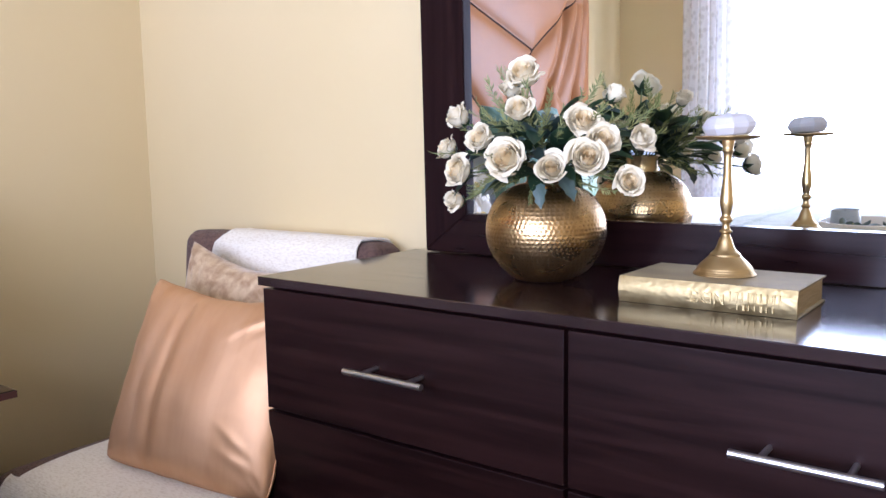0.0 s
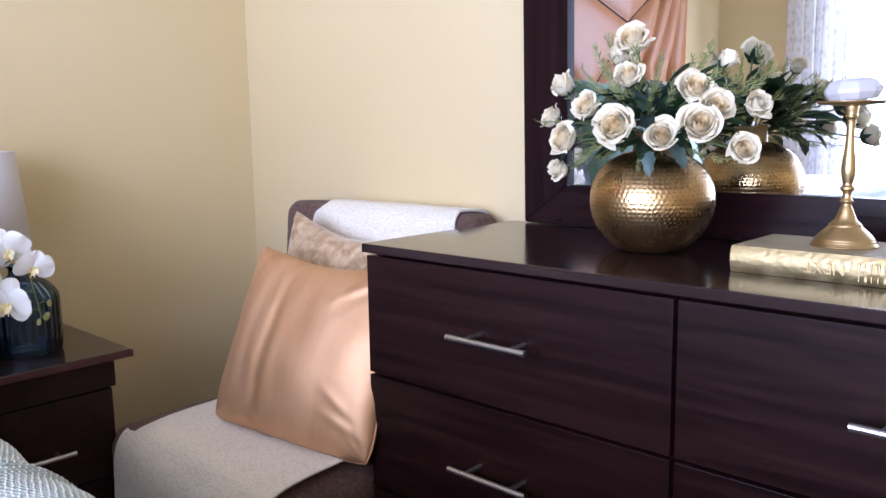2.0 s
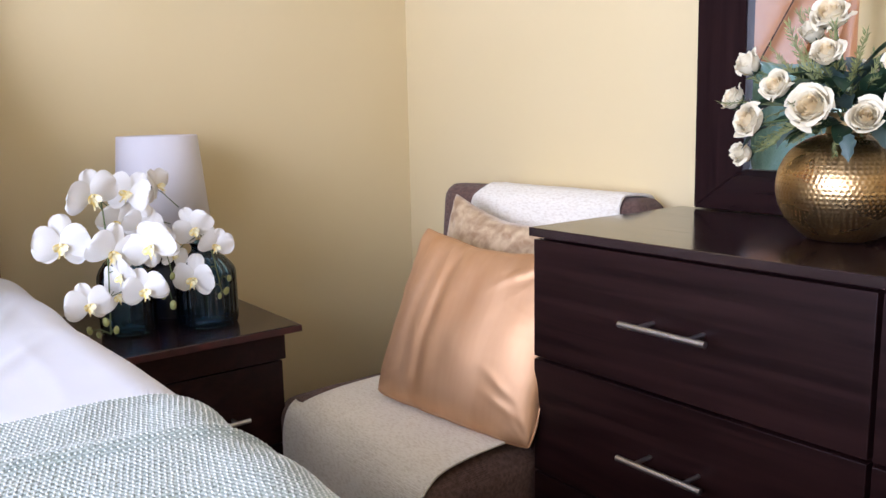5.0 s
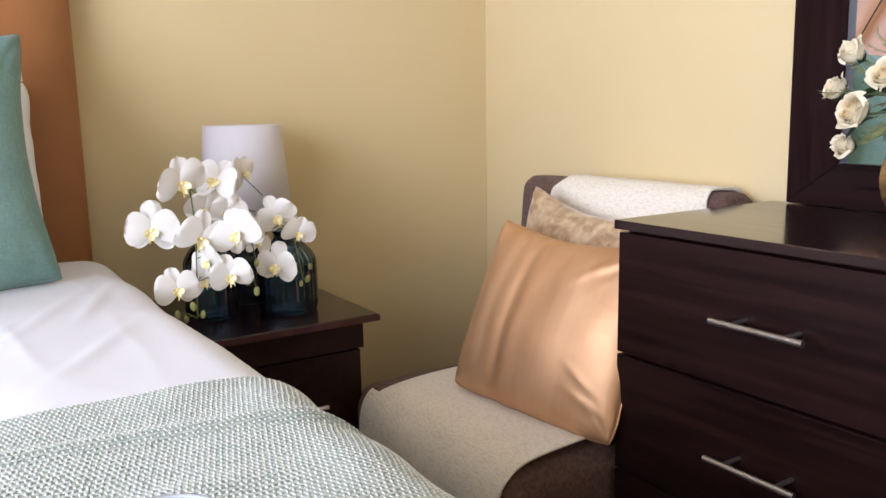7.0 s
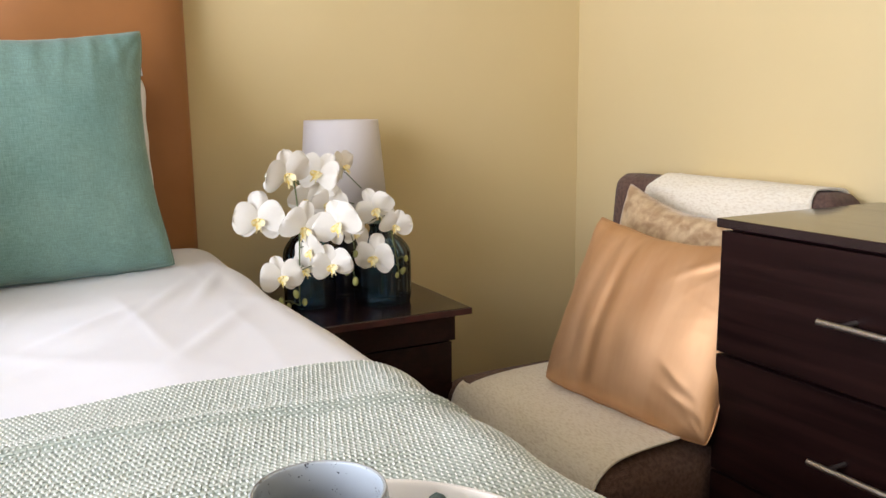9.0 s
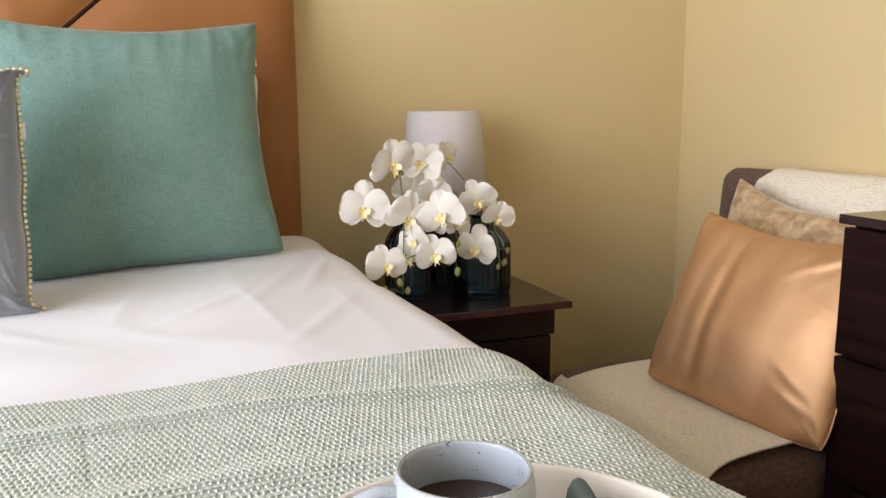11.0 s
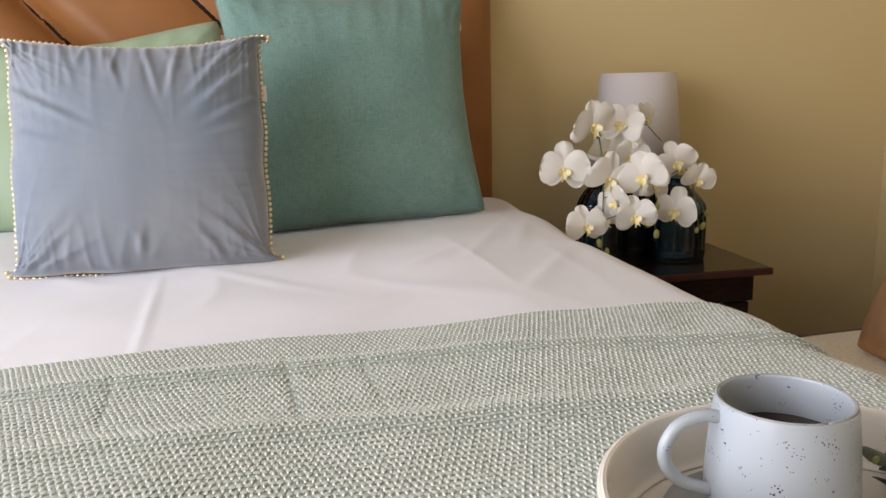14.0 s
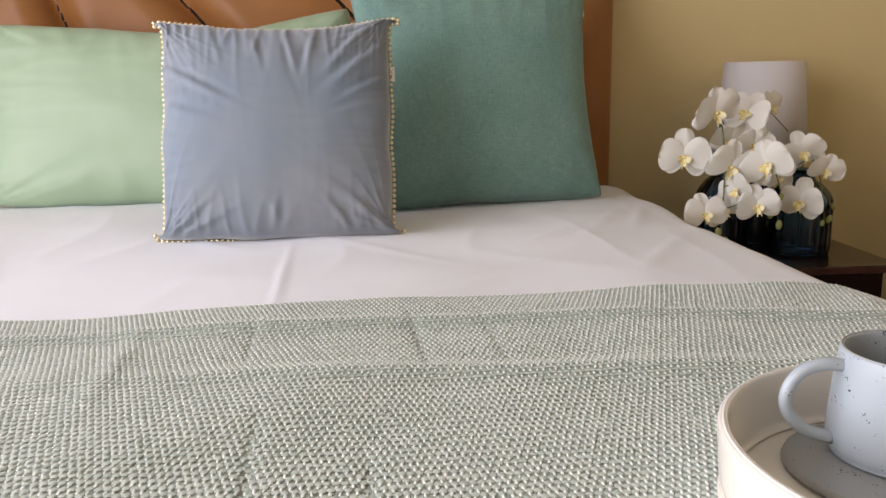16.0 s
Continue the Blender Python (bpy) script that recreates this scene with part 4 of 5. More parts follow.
ORCHIDS, LIPS = [orchid_mesh(3 + i) for i in range(8)], lip_mesh()
BUDM = bpy.data.meshes.new("bud")
_b = bmesh.new()
bmesh.ops.create_uvsphere(_b, u_segments=10, v_segments=8, radius=0.5)
bmesh.ops.scale(_b, vec=(0.72, 0.72, 1.15), verts=_b.verts)
_b.to_mesh(BUDM)
_b.free()
BUDM.materials.append(BUD)
FLOWERS = [(-1.800, 0.361, 0.869, 0.098), (-1.840, 0.446, 0.864, 0.095), (-1.900, 0.525, 0.871, 0.073), (-1.800, 0.296, 0.776, 0.097), (-1.760, 0.382, 0.757, 0.094), (-1.740, 0.451, 0.762, 0.095),
           (-1.840, 0.466, 0.794, 0.077), (-1.840, 0.579, 0.776, 0.081), (-1.800, 0.611, 0.740, 0.068), (-1.740, 0.389, 0.711, 0.075), (-1.710, 0.423, 0.681, 0.079), (-1.780, 0.549, 0.676, 0.084),
           (-1.720, 0.318, 0.665, 0.078), (-1.860, 0.537, 0.717, 0.055), (-1.885, 0.430, 0.800, 0.085), (-1.870, 0.505, 0.745, 0.080), (-1.820, 0.400, 0.655, 0.070)]
SPLIT = {7, 8, 11, 13, 2, 6, 15}
rnd = random.Random(8)
for vi, (vx, vy) in enumerate((V2, V1)):
    spray = thing("orchid_spray", ("white artificial orchid spray in a blue glass vase", "white artificial orchid stems arching from a ribbed vase")[vi], "flowers", pose(vx, vy, NZ + 0.2), group="orchid sprays")
    ids = [i for i in range(len(FLOWERS)) if (i in SPLIT) == (vi == 1)]
    mouth = Vector((vx, vy, NZ + 0.195))
    crest = Vector((-1.90, 0.40, 0.90)) if vi == 0 else Vector((-1.90, 0.585, 0.80))
    tip = Vector((-1.725, 0.355, 0.60)) if vi == 0 else Vector((-1.81, 0.622, 0.63))
    arch = [Vector(q) for q in smooth_profile([Vector((vx, vy, NZ + 0.02)), mouth, mouth.lerp(crest, 0.6) + Vector((-0.01, 0, 0.03)), crest, crest.lerp(tip, 0.5) + Vector((0.03, 0, 0.03)), tip], 8)]
    part("stem", tube(arch, 0.0024, 7, 0.6), STEM, spray, smooth=True)
    for i in ids:
        x, y, z, d = FLOWERS[i]
        p = Vector((x, y, z))
        face = (Vector((-0.15, -0.1, 0.90)) - p).normalized() + Vector((rnd.uniform(-0.3, 0.3), rnd.uniform(-0.5, 0.45), rnd.uniform(-0.4, 0.25)))
        if i in (2, 9):
            face += Vector((0, 0.7 if i == 2 else -0.5, 0))
        m = aim(p, face.normalized(), 0, d * 1.08, "Z")
        m = m @ Matrix.Rotation(rnd.uniform(-0.55, 0.55), 4, "Z")
        f = link_mesh("orchid_flower", ORCHIDS[i % 8], ORCHID, spray, m=m)
        link_mesh("lip", LIPS, LIP, f, "yellow lip", m=m)
        near = min(arch, key=lambda q: (q - p).length)
        if (near - p).length > 0.09:
            near = p + (near - p).normalized() * 0.07
        back = p - face.normalized() * 0.02
        part("flower_stalk", tube([near, near.lerp(back, 0.6) + Vector((0, 0, 0.008)), back, p], 0.0012, 5), STEM, spray, smooth=True)
    buds = ((-1.715, 0.345, 0.628, 0.017), (-1.722, 0.365, 0.607, 0.015), (-1.735, 0.335, 0.60, 0.013), (-1.72, 0.315, 0.615, 0.016)) if vi == 0 else \
        ((-1.81, 0.597, 0.648, 0.018), (-1.81, 0.632, 0.632, 0.017), (-1.81, 0.640, 0.66, 0.014), (-1.80, 0.612, 0.625, 0.013), (-1.76, 0.475, 0.655, 0.018), (-1.75, 0.49, 0.633, 0.018), (-1.77, 0.50, 0.69, 0.015))
    for x, y, z, d in buds:
        p = Vector((x, y, z))
        link_mesh("bud", BUDM, BUD, spray, m=aim(p, (rnd.uniform(-0.3, 0.3), rnd.uniform(-0.4, 0.4), -1), 0, d))
        near = min(arch, key=lambda q: (q - p).length)
        if (near - p).length > 0.06:
            near = p + Vector((-0.03, 0, 0.045))
        part("bud_stalk", tube([near, near.lerp(p, 0.5) + Vector((0, 0, 0.006)), p], 0.0011, 5), STEM, spray, smooth=True)


def ridge(a, b, c):
    """Sharp-crested noise, 0 to 1."""
    return max(0.0, 1 - 2.6 * abs(fnoise(a, b, c))) ** 1.5


# ---- slipper chair ----
SX0, SX1, SYF, SYB, SZ = -1.870, -1.217, 0.752, 1.455, 0.352


def padded(x0, x1, y0, y1, z0, z1, r, crown, seed, n=22):
    """An upholstered block with rounded edges and a soft crown."""
    bm = bmesh.new()
    bmesh.ops.create_cube(bm, size=2)
    bmesh.ops.subdivide_edges(bm, edges=bm.edges[:], cuts=n, use_grid_fill=True)
    hx, hy, hz = (x1 - x0) / 2, (y1 - y0) / 2, (z1 - z0) / 2
    for v in bm.verts:
        q = Vector((v.co.x * hx, v.co.y * hy, v.co.z * hz))
        c = Vector((max(-hx + r, min(hx - r, q.x)), max(-hy + r, min(hy - r, q.y)), max(-hz + r, min(hz - r, q.z))))
        d = q - c
        if d.length > 1e-6:
            q = c + d.normalized() * min(r, max(abs(d.x), abs(d.y), abs(d.z)))
        u, w = q.x / hx, q.y / hy
        if v.co.z > 0:
            q.z += crown * (1 - u * u) * (1 - w * w) * v.co.z
        q += Vector((0, 0, 1)) * 0.003 * fnoise(q.x * 9, q.y * 9, seed)
        v.co = q + Vector(((x0 + x1) / 2, (y0 + y1) / 2, (z0 + z1) / 2))
    return bm


chair = thing("slipper_chair", "armless brown upholstered chair in the corner", "chair", pose(-1.57, 1.1, 0))
part("seat", padded(SX0, SX1, SYF, 1.36, 0.14, SZ - 0.012, 0.05, 0.022, 2), CHAIR, chair, smooth=True)
bk = padded(-1.938, SX1 - 0.014, -0.07, 0.07, 0.0, 0.620, 0.045, 0.0, 6)
BACKLEAN = pose(0, 1.355, 0.20, -5, 0, 0)
part("backrest", bk, CHAIR, chair, smooth=True, m=BACKLEAN)
for x in (SX0 + 0.05, SX1 - 0.05):
    for y in (SYF + 0.05, 1.32):
        part("leg", tube([(x, y, 0.15), (x, y, 0.0)], 0.022, 12, 0.7), WOOD_V, chair, smooth=True)

# throw over the chair: down the front, over the seat, up the back and over its top
OFF, TH = 0.0045, 0.620
local = [(-0.07 - OFF, z) for z in (0.19, 0.3, 0.42, 0.52)]
local += [(-0.025 - (0.045 + OFF) * math.cos(q), TH - 0.045 + (0.045 + OFF) * math.sin(q)) for q in (0.1, 0.5, 0.9, 1.3)]
local += [(0.0, TH + OFF)]
local += [(0.025 + (0.045 + OFF) * math.sin(q), TH - 0.045 + (0.045 + OFF) * math.cos(q)) for q in (0.2, 0.7, 1.2, 1.5)]
local += [(0.07 + OFF, 0.50)]
over = []
for y, z in local:
    p = BACKLEAN @ Vector((0, y, z))
    over.append((p.y, p.z))
path_yz = smooth_profile([(SYF - 0.012, 0.07), (SYF - 0.013, 0.20), (SYF - 0.008, 0.285), (SYF + 0.02, 0.332), (SYF + 0.07, 0.352), (0.95, 0.361), (1.15, 0.361), (1.25, 0.366), (1.283, 0.378)] + over, 5)
n = 60
P = np.zeros((len(path_yz), n, 3))
for j, (y, z) in enumerate(path_yz):
    t = j / (len(path_yz) - 1)
    lo = -1.795 + 0.042 * min(1, max(0, (t - 0.45) / 0.25)) + 0.008 * math.sin(t * 20)
    hi = -1.252 + 0.02 * math.sin(t * 9) * (1 - t) - 0.032 * min(1, max(0, (t - 0.5) / 0.2))
    for i in range(n):
        u = i / (n - 1)
        x = lo + (hi - lo) * u
        edge = max(0.0, (-1.865 - x) / 0.02) if t < 0.45 else 0
        wob = 0.004 * fnoise(x * 7, t * 9, 2) + 0.0018 * fnoise(x * 30, t * 30, 4)
        wob = abs(wob) * 0.5 if t > 0.5 else wob
        side = -0.022 * (max(0, 0.12 - u) / 0.12) ** 2 * (0.15 < t < 0.5)
        P[j, i] = (x, y - wob * (t < 0.22) - wob * (0.5 < t < 0.8), z + (0.004 if t < 0.5 else 0.001) + wob + side)
cth = thing("chair_throw", "cream textured woven throw draped over the chair", "throw", pose(-1.57, 1.1, SZ))
me = sheet(P)
me.flip_normals()
cloth = link_mesh("cloth", me, CHENILLE, cth)
for c in (0, -1):
    part("hem", tube([Vector(p) + Vector((0, 0, 0.001)) for p in P[:, c]], 0.0035, 6), CHENILLE, cth, "stitched hem", smooth=True)
so = cloth.modifiers.new("thickness", "SOLIDIFY")
so.thickness, so.offset = 0.006, 0


# ---- cushions ----
def cushion_mesh(w, h, t, seed, pinch=0.06, wrinkle=1.0, n=56, ears=2, power=0.42, top=None, fine=1.0, sag=1.0):
    """A stuffed cushion: x across, y up, z to the front; seams round the edge, folds run in from seams and corners."""
    V, F = [], []
    idx = {}
    top = pinch if top is None else top
    for side in (1, -1):
        for i in range(n + 1):
            for j in range(n + 1):
                if side == -1 and (i in (0, n) or j in (0, n)):
                    idx[side, i, j] = idx[1, i, j]
                    continue
                u, v = -1 + 2 * i / n, -1 + 2 * j / n
                x = w / 2 * u * (1 - pinch * (1 - abs(v) ** ears) * abs(u) ** 2)
                y = h / 2 * v * (1 - (top if v > 0 else 0.3 * pinch) * (1 - abs(u) ** (2 if v > 0 else ears)) * abs(v) ** 2)
                soft_corner = 1 - (0.045 * abs(u * v) ** 7 if ears < 5 else 0.11 * abs(u * v) ** 12)
                x, y = x * soft_corner, y * soft_corner
                full = max(0.0, (1 - u ** 2) * (1 - v ** 2)) ** power
                z = side * t / 2 * full
                edge = min(1, (1 - abs(u)) * 12) * min(1, (1 - abs(v)) * 12)
                fold = 0.0
                for cu in (-1, 1):
                    for cv in (-1, 1):
                        r = math.hypot(u - cu, v - cv)
                        a = math.atan2(v - cv, u - cu)
                        fold += 1.3 * math.exp(-r / 0.30) * (ridge(a * 3.2 * fine + cu * 5, r * 0.8, seed + cv) - 0.35)
                fold += 1.1 * math.exp(-(1 - v) / 0.28) * (ridge(u * 5.5 * fine, v * 1.1, seed + 20) - 0.35)
                fold += 0.8 * math.exp(-(1 + v) / 0.20) * (ridge(u * 4.5 * fine, v * 1.3, seed + 30) - 0.35)
                fold += 0.6 * math.exp(-(1 - abs(u)) / 0.22) * (ridge(v * 4.5 * fine, u * 1.3, seed + 40) - 0.35)
                z += side * wrinkle * 0.0075 * fold * edge
                z += side * 0.005 * sag * fnoise(u * 2.3 + seed, v * 2.3, side) * full + side * 0.0007 * sag * wrinkle * fnoise(u * 7 + seed, v * 9, side) * full
                y += 0.004 * fnoise(u * 3, v * 3, seed + 9)
                x += 0.004 * fnoise(u * 3, v * 3, seed + 4)
                idx[side, i, j] = len(V)
                V.append((x, y, z))
    for side in (1, -1):
        for i in range(n):
            for j in range(n):
                q = (idx[side, i, j], idx[side, i + 1, j], idx[side, i + 1, j + 1], idx[side, i, j + 1])
                F.append(q if side == 1 else q[::-1])
    me = bpy.data.meshes.new("cushion")
    me.from_pydata(V, [], F)
    me.update()
    border = [idx[1, i, 0] for i in range(n)] + [idx[1, n, j] for j in range(n)] + [idx[1, n - i, n] for i in range(n)] + [idx[1, 0, n - j] for j in range(n)]
    return me, [Vector(V[b]) for b in border]


def cushion(name, label, me, material, m, group="", seam=None, border=None):
    c = thing(name, label, "cushion", m, group)
    link_mesh("cover", me, material, c, m=m)
    if seam is not None:
        pts = [m @ p for p in border]
        part("seam", tube(pts + [pts[0]], 0.0016, 6), seam, c, smooth=True)
    return c


me, bd = cushion_mesh(0.43, 0.425, 0.13, 21, 0.10, 0.8, top=0.20)
cushion("plush_cushion", "mottled tan plush cushion leaning on the chair back", me, FUR, frame_of((-1.552, 1.222, 0.585), (1, 0.10, -0.13), (0, 0.16, 1)), "chair cushions")


def satin_mesh():
    """The satin cushion has a long soft fold down one side."""
    me, bd = cushion_mesh(0.468, 0.415, 0.140, 33, 0.05, 0.4, top=0.17, power=0.44, n=90, sag=0.9)
    for v in me.vertices:
        x, y, z = v.co
        if z > 0:
            k = max(0.0, 1 - (abs(y) / 0.20) ** 4)
            line = -0.075 + 0.25 * (y + 0.1) ** 2 + 0.03 * y
            z -= 0.0048 * k * math.exp(-((x - line) / 0.016) ** 2)
            z += 0.0030 * k * math.exp(-((x - line - 0.03) / 0.02) ** 2)
            z -= 0.003 * k * math.exp(-((x - line + 0.055 - 0.02 * y) / 0.016) ** 2)
            for cx, cy, dx, dy, l, a in ((0.15, 0.14, 0.8, 0.6, 0.04, 0.004), (0.12, 0.13, 0.75, 0.66, 0.05, 0.003), (0.15, -0.10, 0.9, -0.5, 0.04, 0.003), (0.165, -0.14, 0.9, -0.3, 0.04, 0.003)):
                al = (x - cx) * dx + (y - cy) * dy
                ac = -(x - cx) * dy + (y - cy) * dx
                z += a * math.exp(-(al / l) ** 2) * math.exp(-(ac / 0.009) ** 2)
            v.co.z = z
    me.update()
    return me, bd


me, bd = satin_mesh()
cushion("satin_cushion", "shiny copper satin cushion standing on the chair seat", me, SATIN, frame_of((-1.408, 1.02, 0.558), (1, 0.13, -0.03), (-0.10, 0.40, 0.92)), "chair cushions", SATIN, bd)


# ---- bed ----
BED_R, BED_L, FOOT, HEAD, BEDZ = 0.285, -1.43, -0.16, -2.15, 0.677
bed = thing("bed", "double bed with copper upholstered headboard", "bed", pose(-1.15, -0.57, 0))
part("base", box(HEAD, FOOT - 0.03, BED_L + 0.05, BED_R - 0.05, 0.06, 0.34, 0.02), CHAIR, bed)
part("mattress", box(HEAD, FOOT - 0.02, BED_L + 0.04, BED_R - 0.05, 0.34, 0.645, 0.04, 3), DUVET, bed)
for x in (HEAD + 0.1, FOOT - 0.15):
    for y in (BED_L + 0.15, BED_R - 0.15):
        part("leg", tube([(x, y, 0.06), (x, y, 0.0)], 0.03, 12, 0.8), WOOD_V, bed, smooth=True)

HY0, HY1, HZ1, HX = -1.40, 0.248, 1.95, -2.195
# the last four lines are not seams: they follow pleat folds
SEAMS_AND_FOLDS = [((-0.388, 1.075), (-0.76, 1.46)), ((-0.76, 1.46), (-1.26, 1.78)), ((-0.388, 1.075), (0.24, 1.62)), ((-0.76, 1.46), (-0.10, 1.68)), ((-0.388, 1.075), (-0.15, 0.80)), ((-0.70, 0.99), (-0.862, 1.171)), ((-0.862, 1.171), (-0.925, 1.30)), ((-1.085, 0.98), (-1.148, 1.149)), ((-1.148, 1.149), (-1.18, 1.25))]
PLEATS = [((-0.68, 0.98), (-0.862, 1.171), (-1.13, 1.72)), ((-1.085, 0.95), (-1.148, 1.149), (-1.32, 1.76)), ((-0.99, 1.24), (-1.06, 1.36), (-1.25, 1.74))]


def seg_dist(y, z, a, b):
    ay, az, by, bz = *a, *b
    t = ((y - ay) * (by - ay) + (z - az) * (bz - az)) / ((by - ay) ** 2 + (bz - az) ** 2)
    t = max(0, min(1, t))
    return math.hypot(y - ay - t * (by - ay), z - az - t * (bz - az))


def head_x(y, z):
    """Depth of the padded headboard front."""
    d = min(seg_dist(y, z, a, b) for a, b in SEAMS_AND_FOLDS)
    x = HX + 0.018 - 0.036 * math.exp(-d / 0.04)
    for a, b, c in PLEATS:
        e = min(seg_dist(y, z, a, b), seg_dist(y, z, b, c))
        x += -0.028 * math.exp(-e / 0.022) + 0.008 * math.exp(-((e - 0.07) / 0.04) ** 2)
    k = min(y - HY0, HY1 - y, HZ1 - z)
    return x - 0.05 * math.exp(-k / 0.05)


n, k = 200, 150
P = np.zeros((n, k, 3))
for i in range(n):
    y = HY0 + (HY1 - HY0) * i / (n - 1)
    for j in range(k):
        z = 0.30 + (HZ1 - 0.30) * j / (k - 1)
        P[i, j] = (head_x(y, z), y, z)
P[0, :, 0] = P[-1, :, 0] = P[:, 0, 0] = P[:, -1, 0] = -2.235
hb = link_mesh("headboard", sheet(P), HEADB, bed, "copper faux-leather padded headboard with diagonal seams")
part("headboard_back", box(-2.298, -2.234, HY0, HY1, 0.02, HZ1, 0.008), HEADB, bed)
# dark piping on the seams; in the pleat folds it is painted-in shade
for a, b in SEAMS_AND_FOLDS:
    pts = []
    for t in np.linspace(0.0, 1.0, 40):
        y, z = a[0] + (b[0] - a[0]) * t, a[1] + (b[1] - a[1]) * t
        pts.append((head_x(y, z) + 0.001, y, z))
    part("piping", tube(pts, 0.006, 8), PIPE, hb, "dark seam piping, also painted shade in pleat folds", smooth=True)


def cloth_section(s):
    """Across the bed: arc length from the middle line to (y, z) at the edge and down the side."""
    half, r = (BED_R - BED_L) / 2, 0.085
    sgn, a = (1 if s >= 0 else -1), abs(s)
    flat = half - r
    if a < flat:
        y, z = a, BEDZ
        ny, nz = 0, 1
    elif a < flat + r * math.pi / 2:
        q = (a - flat) / r
        y, z, ny, nz = flat + r * math.sin(q), BEDZ - r + r * math.cos(q), math.sin(q), math.cos(q)
    else:
        d = a - flat - r * math.pi / 2
        y, z, ny, nz = half + 0.02 * math.sin(d * 4), BEDZ - r - d, 1, 0
    return (BED_R + BED_L) / 2 + sgn * y, z, sgn * ny, nz


def widened(x, y):
    """The bedding spreads a little towards the foot."""
    mid = (BED_R + BED_L) / 2
    return mid + (y - mid) * (1 + 0.035 * min(1, max(0, (x + 1.7) / 1.1)))


def cloth_relief(x, s):
    """Soft lumps and creases of the bedding."""
    h = 0.008 * fnoise(x * 2.2, s * 2.2, 1) + 0.004 * fnoise(x * 6, s * 5, 2) - 0.010 * max(0, (x + 0.5)) ** 2
    h += 0.014 * math.exp(-((s - 0.60) / 0.18) ** 2) * math.exp(-((x + 1.45) / 0.6) ** 2)
    return h


n, k = 130, 420
P = np.zeros((n, k, 3))
for i in range(n):
    x = HEAD - 0.02 + (FOOT - HEAD + 0.03) * i / (n - 1)
    for j in range(k):
        s = -1.17 + 2.34 * j / (k - 1)
        y, z, ny, nz = cloth_section(s)
        h = cloth_relief(x, s)
        yy = s
        ry = ridge(x * 2.5 + s, s * 4.5 - x, 15)
        h += 0.0055 * ry * ry * max(0, fnoise(x * 1.7, s * 1.7, 8) + 0.35)
        # pressed creases
        h += 0.0022 * math.exp(-((s - 0.085 - 0.06 * (x + 1.3)) / 0.006) ** 2) * math.exp(-((x + 1.22) / 0.2) ** 2)
        h += 0.0028 * math.exp(-((s - 0.63 + 0.5 * (x + 1.55)) / 0.010) ** 2) * math.exp(-((x + 1.55) / 0.14) ** 2)
        h += 0.003 * math.exp(-((s - 0.56 + 0.8 * (x + 1.75)) / 0.012) ** 2) * math.exp(-((x + 1.75) / 0.08) ** 2)
        for cs, cx, slope, w, a, l in ((0.50, -1.42, -0.9, 0.014, 0.0034, 0.10), (0.66, -1.30, -0.6, 0.012, 0.0036, 0.12), (0.40, -1.20, -1.3, 0.016, 0.0030, 0.09), (0.72, -1.62, -0.4, 0.012, 0.0040, 0.12), (-0.35, -1.30, 0.4, 0.014, 0.0030, 0.12), (0.22, -1.38, 0.9, 0.014, 0.0026, 0.10)):
            h += a * math.exp(-((s - cs - slope * (x - cx)) / w) ** 2) * math.exp(-((x - cx) / l) ** 2)
        h -= 0.02 * math.exp(-max(0, x + 2.17) / 0.03)
        hang = max(0, 0.62 - z) * 0.02 * math.sin(x * 14 + 2 * fnoise(x * 3, 0, 3)) if z < 0.6 else 0
        P[i, j] = (x, widened(x, y) + ny * (h + hang), z + nz * h)
P[-1, :, 2] -= 0.03
duvet = thing("duvet", "smooth white cotton duvet spread over the bed", "duvet", pose(-1.15, -0.57, BEDZ))
link_mesh("cover", sheet(P), DUVET, duvet)
n, k = 12, 150
P = np.zeros((n, k, 3))
for j in range(k):
    s = -0.98 + 1.96 * j / (k - 1)
    y, z, ny, nz = cloth_section(s)
    for i in range(n):
        d = 0.36 * i / (n - 1)
        P[i, j] = (FOOT + 0.01 + 0.02 * min(1, d * 12) + 0.01 * math.sin(s * 12) * d, y - ny * 0.01, z - 0.03 - d * 0.9 if z > 0.5 else z - 0.03 - d * 0.2)
link_mesh("foot_drop", sheet(P), DUVET, duvet)


# ---- woven throw over the foot of the bed ----
def throw_relief(x, s):
    h = cloth_relief(x, s) + 0.009
    for c, w, a, x0, x1 in ((0.265, 0.0035, -0.0024, -1.00, -0.80), (0.12, 0.0035, -0.0024, -0.72, -0.45), (0.20, 0.0035, -0.0022, -0.66, -0.45), (0.34, 0.0035, -0.0018, -1.0, -0.80), (-0.02, 0.010, 0.0020, -1.0, -0.7), (0.10, 0.0035, -0.0020, -0.98, -0.82)):
        q = (s - c - 0.08 * (x + 0.9)) / w
        mid, half = (x0 + x1) / 2, (x1 - x0) / 2
        h += a * math.exp(-q * q) * max(0, 1 - ((x - mid) / half) ** 2)
    h += 0.0065 * math.exp(-((x + 0.945 - 0.05 * s + 0.02 * math.sin(4 * s)) / 0.016) ** 2)
    h += 0.0065 * math.exp(-((x + 0.80 - 0.03 * s) / 0.02) ** 2) * (0.5 + 0.5 * math.sin(5 * s))
    h += 0.003 * fnoise(x * 12, s * 9, 7)
    if s > 0.5:
        h += 0.005 * math.sin((x * 0.7 + s * 0.9) * 42) * min(1, (s - 0.5) * 3) * (0.5 + 0.5 * fnoise(x * 4, s * 4, 11))
    return h


